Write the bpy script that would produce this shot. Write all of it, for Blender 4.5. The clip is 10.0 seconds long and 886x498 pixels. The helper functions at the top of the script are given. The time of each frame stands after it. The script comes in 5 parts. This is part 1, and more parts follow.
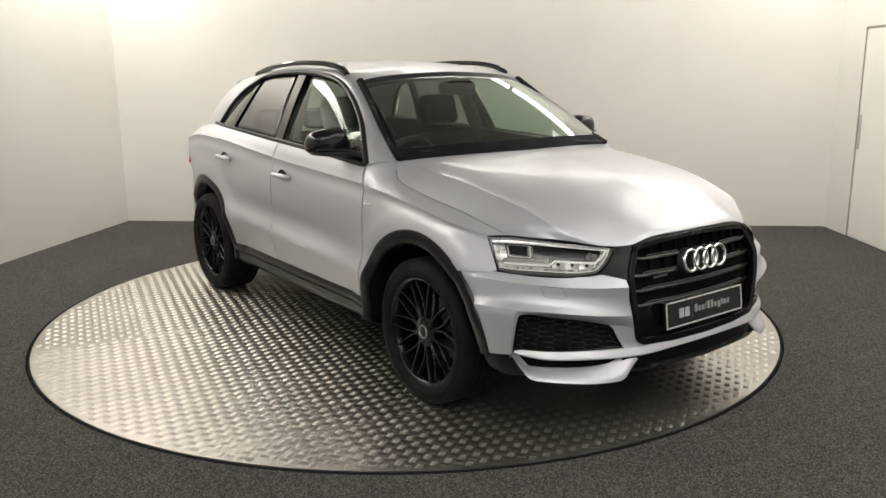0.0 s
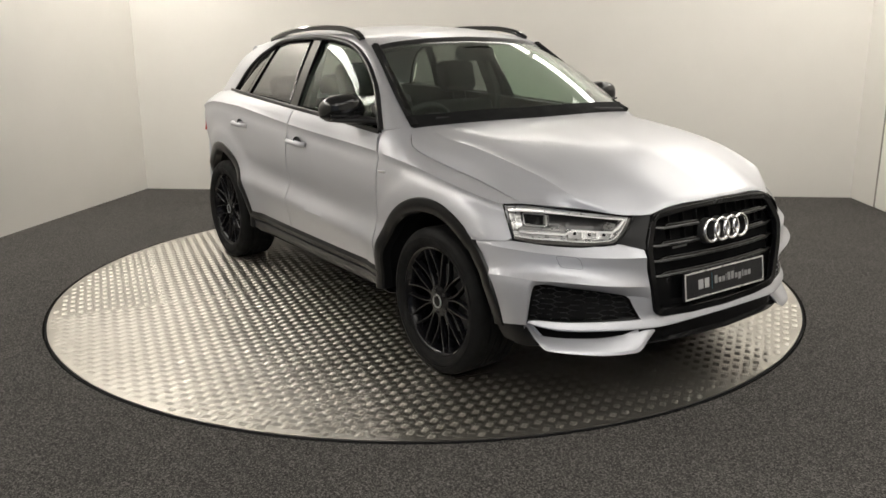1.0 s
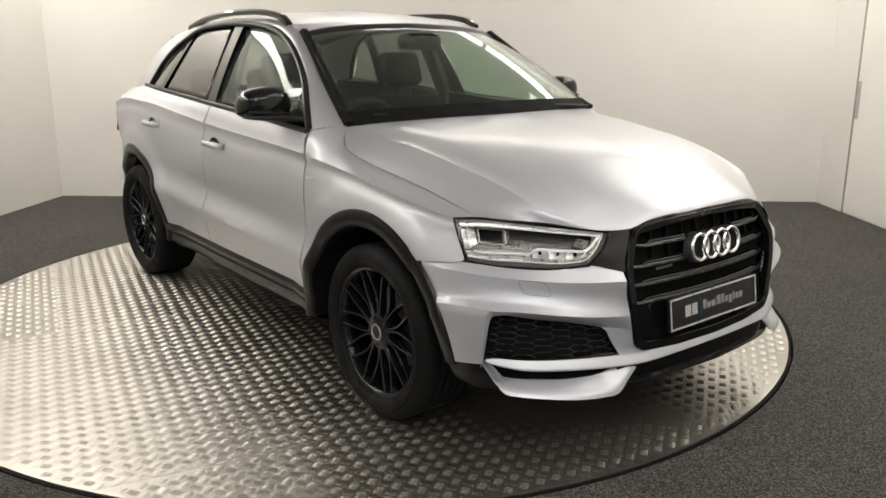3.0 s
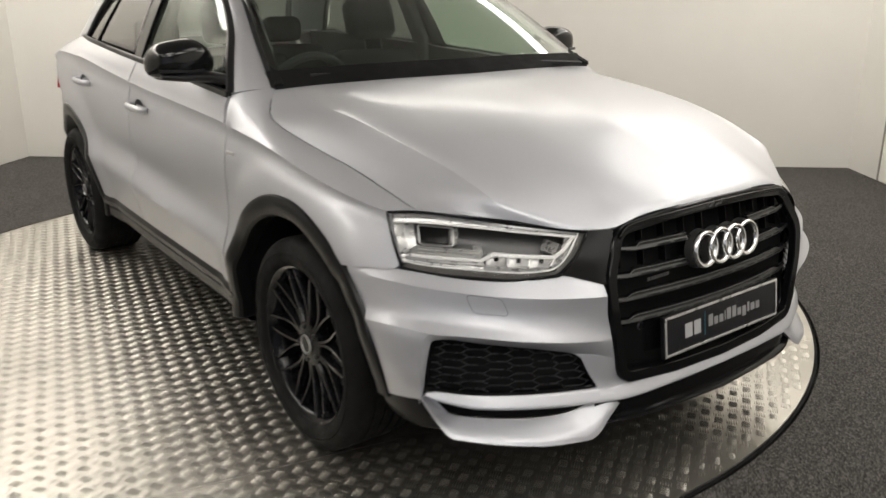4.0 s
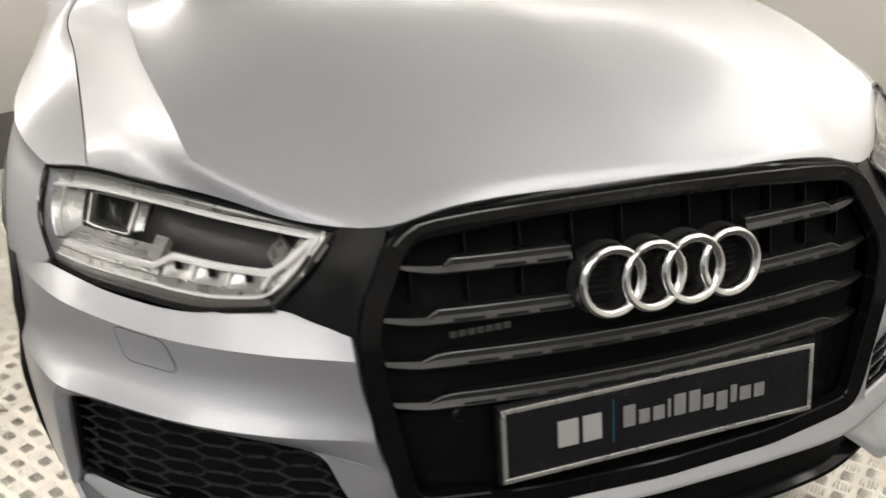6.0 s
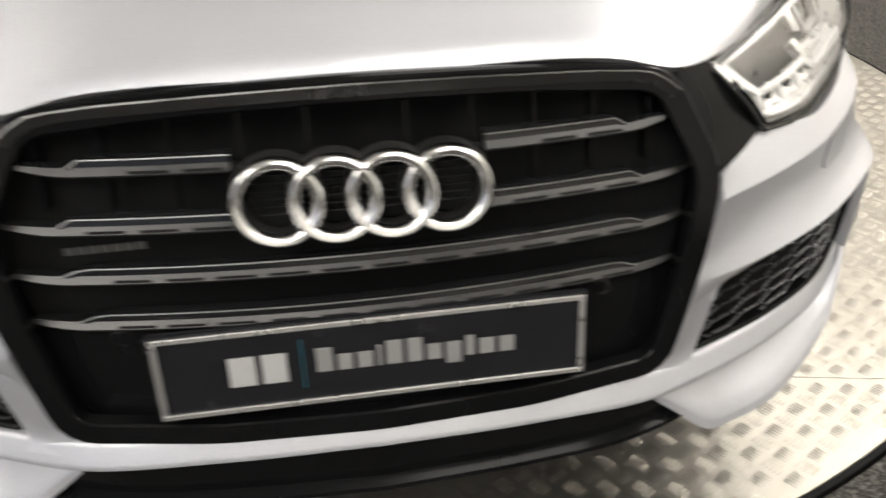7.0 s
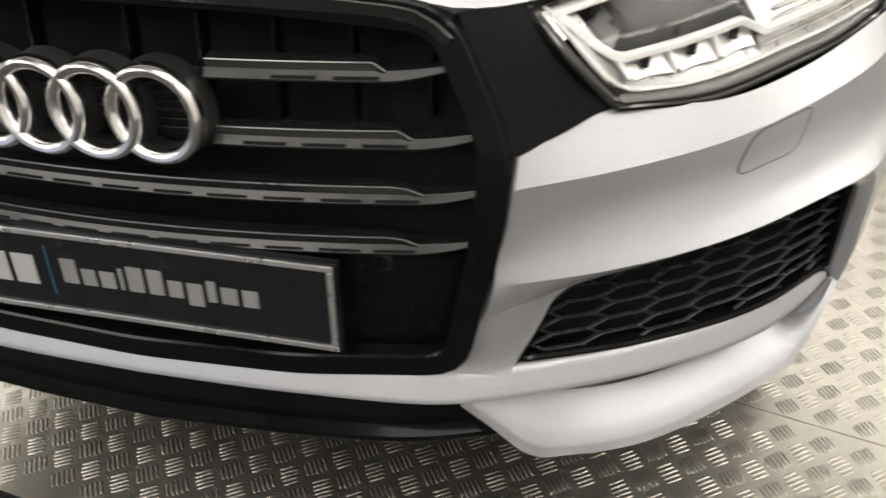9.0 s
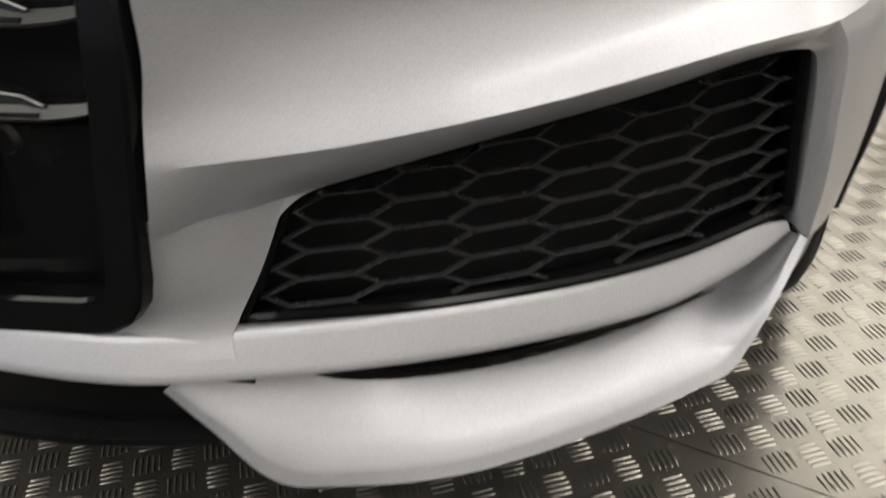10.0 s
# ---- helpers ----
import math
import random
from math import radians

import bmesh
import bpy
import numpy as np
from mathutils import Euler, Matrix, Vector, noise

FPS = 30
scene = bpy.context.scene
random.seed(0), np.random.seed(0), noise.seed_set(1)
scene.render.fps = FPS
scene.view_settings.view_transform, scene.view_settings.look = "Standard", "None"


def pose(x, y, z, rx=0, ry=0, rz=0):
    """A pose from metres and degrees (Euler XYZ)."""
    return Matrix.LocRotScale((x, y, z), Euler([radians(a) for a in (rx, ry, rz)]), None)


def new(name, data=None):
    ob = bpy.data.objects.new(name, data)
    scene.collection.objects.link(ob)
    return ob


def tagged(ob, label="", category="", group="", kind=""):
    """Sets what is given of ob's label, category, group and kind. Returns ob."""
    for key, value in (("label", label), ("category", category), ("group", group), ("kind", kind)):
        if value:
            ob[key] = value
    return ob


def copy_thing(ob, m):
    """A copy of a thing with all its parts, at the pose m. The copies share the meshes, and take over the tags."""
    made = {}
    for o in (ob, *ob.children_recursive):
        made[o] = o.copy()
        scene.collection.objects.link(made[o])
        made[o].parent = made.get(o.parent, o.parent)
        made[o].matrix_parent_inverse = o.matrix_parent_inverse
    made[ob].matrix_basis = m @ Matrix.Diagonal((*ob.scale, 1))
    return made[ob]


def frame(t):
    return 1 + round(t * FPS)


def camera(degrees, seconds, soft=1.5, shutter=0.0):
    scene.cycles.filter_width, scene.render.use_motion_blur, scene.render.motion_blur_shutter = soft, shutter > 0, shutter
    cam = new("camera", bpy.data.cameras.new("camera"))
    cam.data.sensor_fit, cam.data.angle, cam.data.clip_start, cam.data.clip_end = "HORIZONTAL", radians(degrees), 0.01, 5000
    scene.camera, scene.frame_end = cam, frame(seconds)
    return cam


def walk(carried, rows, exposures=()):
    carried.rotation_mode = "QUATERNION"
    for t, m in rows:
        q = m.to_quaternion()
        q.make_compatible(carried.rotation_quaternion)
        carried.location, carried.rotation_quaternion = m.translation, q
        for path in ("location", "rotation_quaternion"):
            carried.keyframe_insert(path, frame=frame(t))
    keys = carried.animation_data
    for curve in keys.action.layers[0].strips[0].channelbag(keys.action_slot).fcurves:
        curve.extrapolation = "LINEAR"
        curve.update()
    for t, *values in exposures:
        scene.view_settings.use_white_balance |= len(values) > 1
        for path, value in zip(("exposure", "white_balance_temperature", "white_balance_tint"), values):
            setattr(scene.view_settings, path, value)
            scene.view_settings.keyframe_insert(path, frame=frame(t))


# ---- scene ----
cam = camera(57.54, 10.0, soft=1.5, shutter=0.5)
# seconds, x, y, z in metres, yaw, pitch, roll in degrees
ROWS = [
    (0.0, 2.9043, -2.8893, 1.5091, 53.548, -12.413, -0.405),
    (0.5, 2.9152, -2.8738, 1.4846, 54.784, -12.997, -0.413),
    (1.0, 2.8778, -2.8345, 1.4879, 55.099, -14.499, -0.398),
    (1.5, 2.8318, -2.8177, 1.5052, 55.217, -15.553, -0.374),
    (2.0, 2.7506, -2.7858, 1.4872, 51.170, -13.074, -0.049),
    (2.2, 2.6781, -2.7547, 1.4812, 49.843, -12.399, -0.090),
    (3.3, 2.3613, -2.3247, 1.3973, 52.374, -15.636, -0.079),
    (3.5, 2.3073, -2.2180, 1.4010, 52.719, -16.594, -0.086),
    (4.0, 2.1011, -1.9105, 1.3878, 52.971, -17.643, -0.013),
    (4.5, 2.0084, -1.5985, 1.3680, 54.004, -18.089, -0.117),
    (5.0, 1.8736, -1.2638, 1.3171, 58.148, -19.105, -0.351),
    (5.2, 1.7955, -1.1310, 1.2779, 60.242, -19.843, -0.377),
    (6.3, 1.7203, -0.4608, 1.1671, 76.740, -25.481, -1.332),
    (6.5, 1.7038, -0.3478, 1.1732, 80.383, -29.037, -1.480),
    (7.0, 1.6636, -0.0344, 1.1443, 81.288, -31.750, -1.031),
    (7.5, 1.5834, 0.2112, 1.1314, 82.159, -35.248, -0.967),
    (8.0, 1.4658, 0.4368, 1.1005, 85.286, -36.755, -1.793),
    (8.5, 1.4497, 0.4448, 1.1078, 99.409, -37.938, -2.895),
    (9.0, 1.4847, 0.5390, 1.1029, 104.589, -38.329, -2.483),
    (9.5, 1.3458, 0.7289, 0.8438, 108.855, -34.335, -3.522),
    (10.0, 1.2090, 0.7695, 0.7622, 112.098, -32.637, -4.406),
]
EXPOSURES = ((0.0, 1.24), (1.0, 1.2), (2.0, 1.3), (3.5, 1.3), (5.0, 1.22), (6.5, 1.45), (7.0, 1.9), (7.5, 1.68), (8.5, 1.52), (9.0, 1.62), (9.5, 1.7), (10.0, 1.32))
walk(cam, [(t, pose(x, y, z, 90 + pitch, 0, yaw) @ pose(0, 0, 0, 0, 0, roll)) for t, x, y, z, yaw, pitch, roll in ROWS], EXPOSURES)

# ---- world and light ----
world = bpy.data.worlds.new("world")
scene.world = world
world.use_nodes = True
world.node_tree.nodes["Background"].inputs[0].default_value = (0.8, 0.78, 0.75, 1)
world.node_tree.nodes["Background"].inputs[1].default_value = 0.02


# ---- materials ----
class Nodes:
    """A small builder of node materials."""

    def __init__(self, name):
        self.mat = bpy.data.materials.new(name)
        self.mat.use_nodes = True
        self.tree = self.mat.node_tree
        self.bsdf = self.tree.nodes["Principled BSDF"]

    def add(self, kind, **values):
        node = self.tree.nodes.new(kind)
        for key, value in values.items():
            if key in node.inputs:
                node.inputs[key].default_value = value
        return node

    def link(self, a, b):
        self.tree.links.new(a, b)

    def set(self, **values):
        for key, value in values.items():
            self.bsdf.inputs[key.replace("_", " ")].default_value = value
        return self

    def coords(self, scale=(1, 1, 1)):
        tex = self.add("ShaderNodeTexCoord")
        mapping = self.add("ShaderNodeMapping")
        mapping.inputs["Scale"].default_value = scale
        self.link(tex.outputs["Object"], mapping.inputs["Vector"])
        return mapping.outputs["Vector"]

    def noise(self, scale, detail=4.0, roughness=0.6, vector=None):
        node = self.add("ShaderNodeTexNoise", Scale=scale, Detail=detail, Roughness=roughness)
        self.link(vector or self.coords(), node.inputs["Vector"])
        return node.outputs["Fac"]

    def ramp(self, fac, stops):
        node = self.add("ShaderNodeValToRGB")
        while len(node.color_ramp.elements) < len(stops):
            node.color_ramp.elements.new(0.5)
        for e, (at, colour) in zip(node.color_ramp.elements, stops):
            e.position, e.color = at, (*colour, 1) if len(colour) == 3 else colour
        self.link(fac, node.inputs["Fac"])
        return node.outputs["Color"]

    def range(self, fac, a, b, lo=0.3, hi=0.7):
        node = self.add("ShaderNodeMapRange")
        for key, v in (("From Min", lo), ("From Max", hi), ("To Min", a), ("To Max", b)):
            node.inputs[key].default_value = v
        self.link(fac, node.inputs["Value"])
        return node.outputs["Result"]

    def bump(self, height, strength, distance):
        node = self.add("ShaderNodeBump", Strength=strength, Distance=distance)
        self.link(height, node.inputs["Height"])
        self.link(node.outputs["Normal"], self.bsdf.inputs["Normal"])
        return self


def plain(name, colour, rough=0.5, metal=0.0, coat=0.0, vary=0.0, scale=6.0, grain=0.0, grain_scale=900.0, spec=0.5):
    """Paint, plastic or metal: one colour with slight variation in tone and gloss, and a fine grain."""
    n = Nodes(name).set(Roughness=rough, Metallic=metal, Coat_Weight=coat, Coat_Roughness=0.03, Specular_IOR_Level=spec)
    n.bsdf.inputs["Base Color"].default_value = (*colour, 1)
    if vary:
        fac = n.noise(scale, 5.0)
        lo = tuple(c * (1 - vary) for c in colour)
        hi = tuple(min(1, c * (1 + vary)) for c in colour)
        n.link(n.ramp(fac, ((0.3, lo), (0.7, hi))), n.bsdf.inputs["Base Color"])
        n.link(n.range(fac, rough * (1 - vary), min(1, rough * (1 + vary))), n.bsdf.inputs["Roughness"])
    if grain:
        n.bump(n.noise(grain_scale, 2.0), grain, 0.001)
    return n.mat


def wall_paint():
    n = Nodes("wall_paint").set(Roughness=0.75)
    fac = n.noise(0.8, 6.0)
    n.link(n.ramp(fac, ((0.3, (0.68, 0.66, 0.62)), (0.7, (0.73, 0.71, 0.668)))), n.bsdf.inputs["Base Color"])
    return n.bump(n.noise(240.0, 3.0), 0.12, 0.002).mat


def carpet_mat():
    n = Nodes("carpet").set(Roughness=0.95, Specular_IOR_Level=0.2)
    fine, coarse = n.noise(150.0, 4.0, 0.8), n.noise(1.6, 5.0)
    mix = n.add("ShaderNodeMix")
    mix.data_type, mix.blend_type = "RGBA", "MULTIPLY"
    mix.inputs[0].default_value = 1.0
    n.link(n.ramp(fine, ((0.38, (0.010, 0.0095, 0.0088)), (0.5, (0.052, 0.049, 0.0455)), (0.64, (0.20, 0.191, 0.178)))), mix.inputs[6])
    n.link(n.ramp(coarse, ((0.25, (0.8, 0.8, 0.8)), (0.75, (1, 1, 1)))), mix.inputs[7])
    n.link(mix.outputs[2], n.bsdf.inputs["Base Color"])
    return n.bump(fine, 0.9, 0.006).mat


def tread_mat():
    n = Nodes("tread_plate").set(Metallic=0.94)
    worn, fine = n.noise(1.7, 6.0, 0.6), n.noise(22.0, 5.0, 0.7)
    n.link(n.ramp(worn, ((0.3, (0.36, 0.344, 0.308)), (0.7, (0.45, 0.43, 0.392)))), n.bsdf.inputs["Base Color"])
    add = n.add("ShaderNodeMath")
    add.operation = "ADD"
    n.link(n.range(worn, 0.29, 0.36), add.inputs[0])
    n.link(n.range(fine, 0.0, 0.06), add.inputs[1])
    n.link(add.outputs[0], n.bsdf.inputs["Roughness"])
    return n.mat


def car_paint():
    """Silver metallic lacquer: fine flakes under a clear coat."""
    n = Nodes("silver_paint").set(Metallic=0.57, Roughness=0.48, Coat_Weight=0.6, Coat_Roughness=0.17)
    flake = n.add("ShaderNodeTexVoronoi", Scale=1400.0)
    n.link(n.coords(), flake.inputs["Vector"])
    n.link(n.ramp(flake.outputs["Color"], ((0.0, (0.40, 0.408, 0.438)), (1.0, (0.50, 0.508, 0.542)))), n.bsdf.inputs["Base Color"])
    return n.mat


def glass_mat(name, tint, rough=0.0, ior=1.45):
    n = Nodes(name).set(Roughness=rough, IOR=ior, Transmission_Weight=1.0)
    n.bsdf.inputs["Base Color"].default_value = (*tint, 1)
    return n.mat


def lamp_mat(name, colour, strength):
    n = Nodes(name)
    n.bsdf.inputs["Emission Color"].default_value = (*colour, 1)
    n.bsdf.inputs["Emission Strength"].default_value = strength
    return n.mat


WALL, CARPET, TREAD, PAINT = wall_paint(), carpet_mat(), tread_mat(), car_paint()
CEILING = plain("ceiling_paint", (0.60, 0.59, 0.57), 0.85, vary=0.03, scale=1.5)
DOOR = plain("door_paint", (0.78, 0.76, 0.71), 0.55, vary=0.03, scale=2.0)
STEEL = plain("brushed_steel", (0.55, 0.55, 0.54), 0.35, 1.0, vary=0.1, scale=40.0)
GLOSS = plain("gloss_black", (0.008, 0.0082, 0.0088), 0.08, spec=0.38, coat=0.0, vary=0.2, scale=9.0)
PIANO = plain("dark_panel_black", (0.006, 0.0062, 0.0065), 0.20, spec=0.09, vary=0.1, scale=9.0)
FRAME = plain("piano_black_frame", (0.0045, 0.0046, 0.005), 0.12, spec=0.14, vary=0.2, scale=9.0)
SATIN = plain("satin_black_plastic", (0.009, 0.009, 0.010), 0.40, vary=0.15, scale=12.0, grain=0.05, spec=0.35)
CLAD = plain("grey_black_cladding", (0.007, 0.007, 0.0073), 0.30, spec=0.20, vary=0.08, scale=9.0, grain=0.08)
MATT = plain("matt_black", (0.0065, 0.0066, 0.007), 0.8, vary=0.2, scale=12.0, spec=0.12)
RUBBER = plain("tyre_rubber", (0.006, 0.006, 0.006), 0.78, vary=0.25, scale=14.0, grain=0.15, grain_scale=500.0, spec=0.18)
WHEEL = plain("black_wheel_paint", (0.005, 0.005, 0.006), 0.17, spec=0.20, coat=0.0, vary=0.2, scale=20.0)
CHROME = plain("chrome", (0.80, 0.80, 0.80), 0.19, 1.0)
SILVER = plain("bright_silver_trim", (0.75, 0.75, 0.75), 0.28, 0.9, vary=0.05, scale=20.0)
LAMP_GLASS = glass_mat("clear_lens", (1.0, 1.0, 1.0), ior=1.22)
SCREEN_GLASS = glass_mat("green_tinted_glass", (0.58, 0.69, 0.61))
DOOR_GLASS = glass_mat("green_tinted_door_glass", (0.56, 0.66, 0.58), ior=1.16)
DARK_GLASS = glass_mat("dark_tinted_glass", (0.30, 0.30, 0.30))
RED_GLASS = plain("red_lamp_plastic", (0.35, 0.01, 0.01), 0.1, coat=1.0)
SILL_LIT = plain("lit_sill_plastic", (0.022, 0.022, 0.023), 0.42, vary=0.1, scale=14.0, grain=0.1)
CLOTH = plain("dark_grey_cloth", (0.008, 0.008, 0.009), 0.9, vary=0.2, scale=30.0, grain=0.3, spec=0.1)
PLATE = plain("plate_black", (0.010, 0.010, 0.012), 0.25, spec=0.25, vary=0.1, scale=20.0)
GREY_PRINT = plain("pale_grey_print", (0.20, 0.20, 0.20), 0.4, vary=0.03, scale=30.0)
WHITE = plain("white_print", (0.34, 0.34, 0.34), 0.4, vary=0.03, scale=30.0)
TEAL = plain("teal_print", (0.02, 0.16, 0.22), 0.4, vary=0.03, scale=30.0)
COOL_FILL = plain("cool_fill_tint", (0.37, 0.415, 0.53), 0.7, vary=0.06, scale=1.2)
GLOW = lamp_mat("light_panel", (1.0, 0.955, 0.885), 2.7)
GLOW_SOFT = lamp_mat("soft_light_panel", (1.0, 0.955, 0.885), 1.45)
GLOW_SIDE = lamp_mat("bright_light_strip", (1.0, 0.955, 0.885), 9.5)
GLOW_SLIM = lamp_mat("light_strip", (1.0, 0.955, 0.885), 4.7)
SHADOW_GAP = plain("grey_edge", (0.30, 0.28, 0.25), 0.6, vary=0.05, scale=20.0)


# ---- mesh helpers ----
def part(name, bm, material, parent=None, label="", smooth=True, angle=35.0):
    """Links a bmesh as one mesh object."""
    me = bpy.data.meshes.new(name)
    bm.to_mesh(me)
    bm.free()
    me.materials.append(material)
    if smooth:
        me.shade_smooth()
        me.set_sharp_from_angle(angle=radians(angle))
    ob = new(name, me)
    ob.parent = parent
    if label:
        ob["label"] = label
    return ob


def box(bm, lo, hi, bevel=0.0):
    """A box between two corners."""
    lo, hi = Vector(lo), Vector(hi)
    made = bmesh.ops.create_cube(bm, size=1.0, matrix=Matrix.LocRotScale((lo + hi) / 2, None, hi - lo))["verts"]
    if bevel:
        edges = list({e for v in made for e in v.link_edges})
        bmesh.ops.bevel(bm, geom=edges, offset=bevel, segments=2, affect="EDGES", profile=0.5)
    return made


def prism(bm, outline, z0, z1):
    """An upright prism over an outline of (x, y)."""
    low = [bm.verts.new((x, y, z0)) for x, y in outline]
    top = [bm.verts.new((x, y, z1)) for x, y in outline]
    bm.faces.new(low[::-1])
    bm.faces.new(top)
    for i in range(len(outline)):
        j = (i + 1) % len(outline)
        bm.faces.new((low[i], low[j], top[j], top[i]))


def structure(name, bm, material, label, smooth=False):
    return tagged(part(name, bm, material, None, label, smooth), label, name.split("_")[0], kind="structure")


# ---- the room ----
CORNER_A, CORNER_B = Vector((-5.80, -0.575)), Vector((-1.14, 4.755))
WAY_A, WAY_B = Vector((0.702, -0.712)), Vector((0.80, -0.60))
HIGH = 3.1
FAR_A, FAR_B = CORNER_A + WAY_A * 11.5, CORNER_B + WAY_B * 11.5


def wall(name, a, b, out, label, paint=None):
    bm = bmesh.new()
    prism(bm, [tuple(a), tuple(b), tuple(b + out * 0.12), tuple(a + out * 0.12)], -0.05, HIGH)
    bmesh.ops.recalc_face_normals(bm, faces=bm.faces)
    return structure(name, bm, paint or WALL, label)


def outward(a, b):
    d = (b - a).normalized()
    n = Vector((-d.y, d.x))
    return n if n.dot(a - Vector((1.0, -1.0))) > 0 else -n


wall("wall_back", CORNER_A, CORNER_B, outward(CORNER_A, CORNER_B), "smooth cream white painted wall behind the car")
wall("wall_side", FAR_A, CORNER_A, outward(FAR_A, CORNER_A), "smooth cream white painted side wall")
wall("wall_door", CORNER_B, FAR_B, outward(CORNER_B, FAR_B), "cream white painted wall with a flush door")
# unseen wall; its cool tint stands in for bluish light on the bumper
wall("wall_front", FAR_B, FAR_A, outward(FAR_B, FAR_A), "unseen wall closing the studio, tinted cool for bluish fill light", COOL_FILL)

bm = bmesh.new()
prism(bm, [tuple(p) for p in (CORNER_A, CORNER_B, FAR_B, FAR_A)], HIGH, HIGH + 0.1)
bmesh.ops.recalc_face_normals(bm, faces=bm.faces)
structure("ceiling", bm, CEILING, "plain white painted studio ceiling")

DISC, RADIUS = Vector((-1.335, -0.022)), 2.25


def ring_outline(r, count=160):
    return [(DISC.x + r * math.cos(2 * math.pi * i / count), DISC.y + r * math.sin(2 * math.pi * i / count)) for i in range(count)]


# the carpet stops at the turntable's pit
bm = bmesh.new()
inner = [bm.verts.new((x, y, -0.004)) for x, y in ring_outline(RADIUS + 0.022)]
lower = [bm.verts.new((x, y, -0.06)) for x, y in ring_outline(RADIUS + 0.022)]
outer = [bm.verts.new((x, y, -0.004)) for x, y in ring_outline(16.0)]
for i in range(160):
    j = (i + 1) % 160
    bm.faces.new((inner[i], outer[i], outer[j], inner[j]))
    bm.faces.new((lower[i], inner[i], inner[j], lower[j]))
bm.faces.new(lower)
bmesh.ops.recalc_face_normals(bm, faces=bm.faces)
structure("floor", bm, CARPET, "dark grey flecked low-pile carpet floor")


def ceiling_light(half, wide, glow, label):
    ob = tagged(new("ceiling_light"), label, "ceiling light", "studio ceiling lights")
    bm = bmesh.new()
    w = wide / 2
    box(bm, (-half, -w - 0.02, 0.045), (half, w + 0.02, 0.075))
    box(bm, (-half, -w - 0.02, 0), (0.02 - half, w + 0.02, 0.045))
    box(bm, (half - 0.02, -w - 0.02, 0), (half, w + 0.02, 0.045))
    part("housing", bm, CEILING, ob, smooth=False)
    bm = bmesh.new()
    box(bm, (0.02 - half, -w, 0.0), (half - 0.02, w, 0.044), 0.012)
    part("diffuser", bm, glow, ob, "glowing white diffuser", smooth=False)
    return ob


# slim strips along the back wall, broad unseen fill panels added beside and ahead of the car
INTO, ACROSS = Vector((0.753, -0.658)), Vector((0.658, 0.753))
SLIM = [(0.32, a, 48.8) for a in (1.2, 3.54, 5.88)] + [(0.026 + 0.997 * a, 6.76 + 0.0746 * a, -36.9) for a in (1.45, 3.79)]
SIDE = [(0.024 + 0.997 * a, 0.319 - 0.074 * a, -45.4) for a in (1.45, 3.79, 6.13)]
FILL_BROAD = [(7.7, 4.2, -41.2), (7.4, 6.2, -41.2), (9.8, 5.1, -41.2)]
# first two set from bonnet reflections, the other two are unseen added fill
SOFT = [(4.8, 5.7, -41.2), (2.0, 6.1, -41.2), (8.0, 1.6, -41.2), (10.0, 2.6, -41.2)]
for spots, first in ((SLIM, ceiling_light(1.16, 0.24, GLOW_SLIM, "slim white strip light fixed under the ceiling")), (SIDE, ceiling_light(1.16, 0.24, GLOW_SIDE, "bright slim strip light fixed under the ceiling")), (FILL_BROAD, ceiling_light(0.92, 1.50, GLOW, "broad white fill panel, unseen, added under the ceiling")), (SOFT, ceiling_light(0.92, 1.20, GLOW_SOFT, "dimmer white panel out of view under the ceiling, for reflections and fill"))):
    for k, (into, across, turn) in enumerate(spots):
        spot = CORNER_A + INTO * into + ACROSS * across
        m = pose(spot.x, spot.y, HIGH - 0.077, 0, 0, turn)
        if k == 0:
            first.matrix_basis = m
        else:
            copy_thing(first, m)


# ---- door in the side wall, flush with it ----
door = tagged(new("door_1"), "closed flush cream door with a steel push plate", "door", kind="structure")


def on_wall(name, a0, a1, z0, z1, deep, material, parent, label="", bevel=0.002):
    bm = bmesh.new()
    box(bm, (a0, -0.02, z0), (a1, deep, z1), bevel)
    across = Vector((WAY_B.y, -WAY_B.x))
    m = Matrix(((WAY_B.x, across.x, 0, CORNER_B.x), (WAY_B.y, across.y, 0, CORNER_B.y), (0, 0, 1, 0), (0, 0, 0, 1)))
    bmesh.ops.transform(bm, matrix=m, verts=bm.verts)
    bmesh.ops.recalc_face_normals(bm, faces=bm.faces)
    return part(name, bm, material, parent, label, smooth=False)


on_wall("leaf", 0.500, 1.36, 0.008, 1.845, 0.012, DOOR, door, "cream painted door leaf")
on_wall("frame", 0.478, 0.494, 0.0, 1.870, 0.016, SHADOW_GAP, door, "grey edge strip")
on_wall("frame", 0.478, 1.40, 1.852, 1.870, 0.016, SHADOW_GAP, door, "grey edge strip")
on_wall("push_plate", 0.530, 0.552, 0.80, 1.11, 0.030, STEEL, door, "steel pull handle", 0.006)

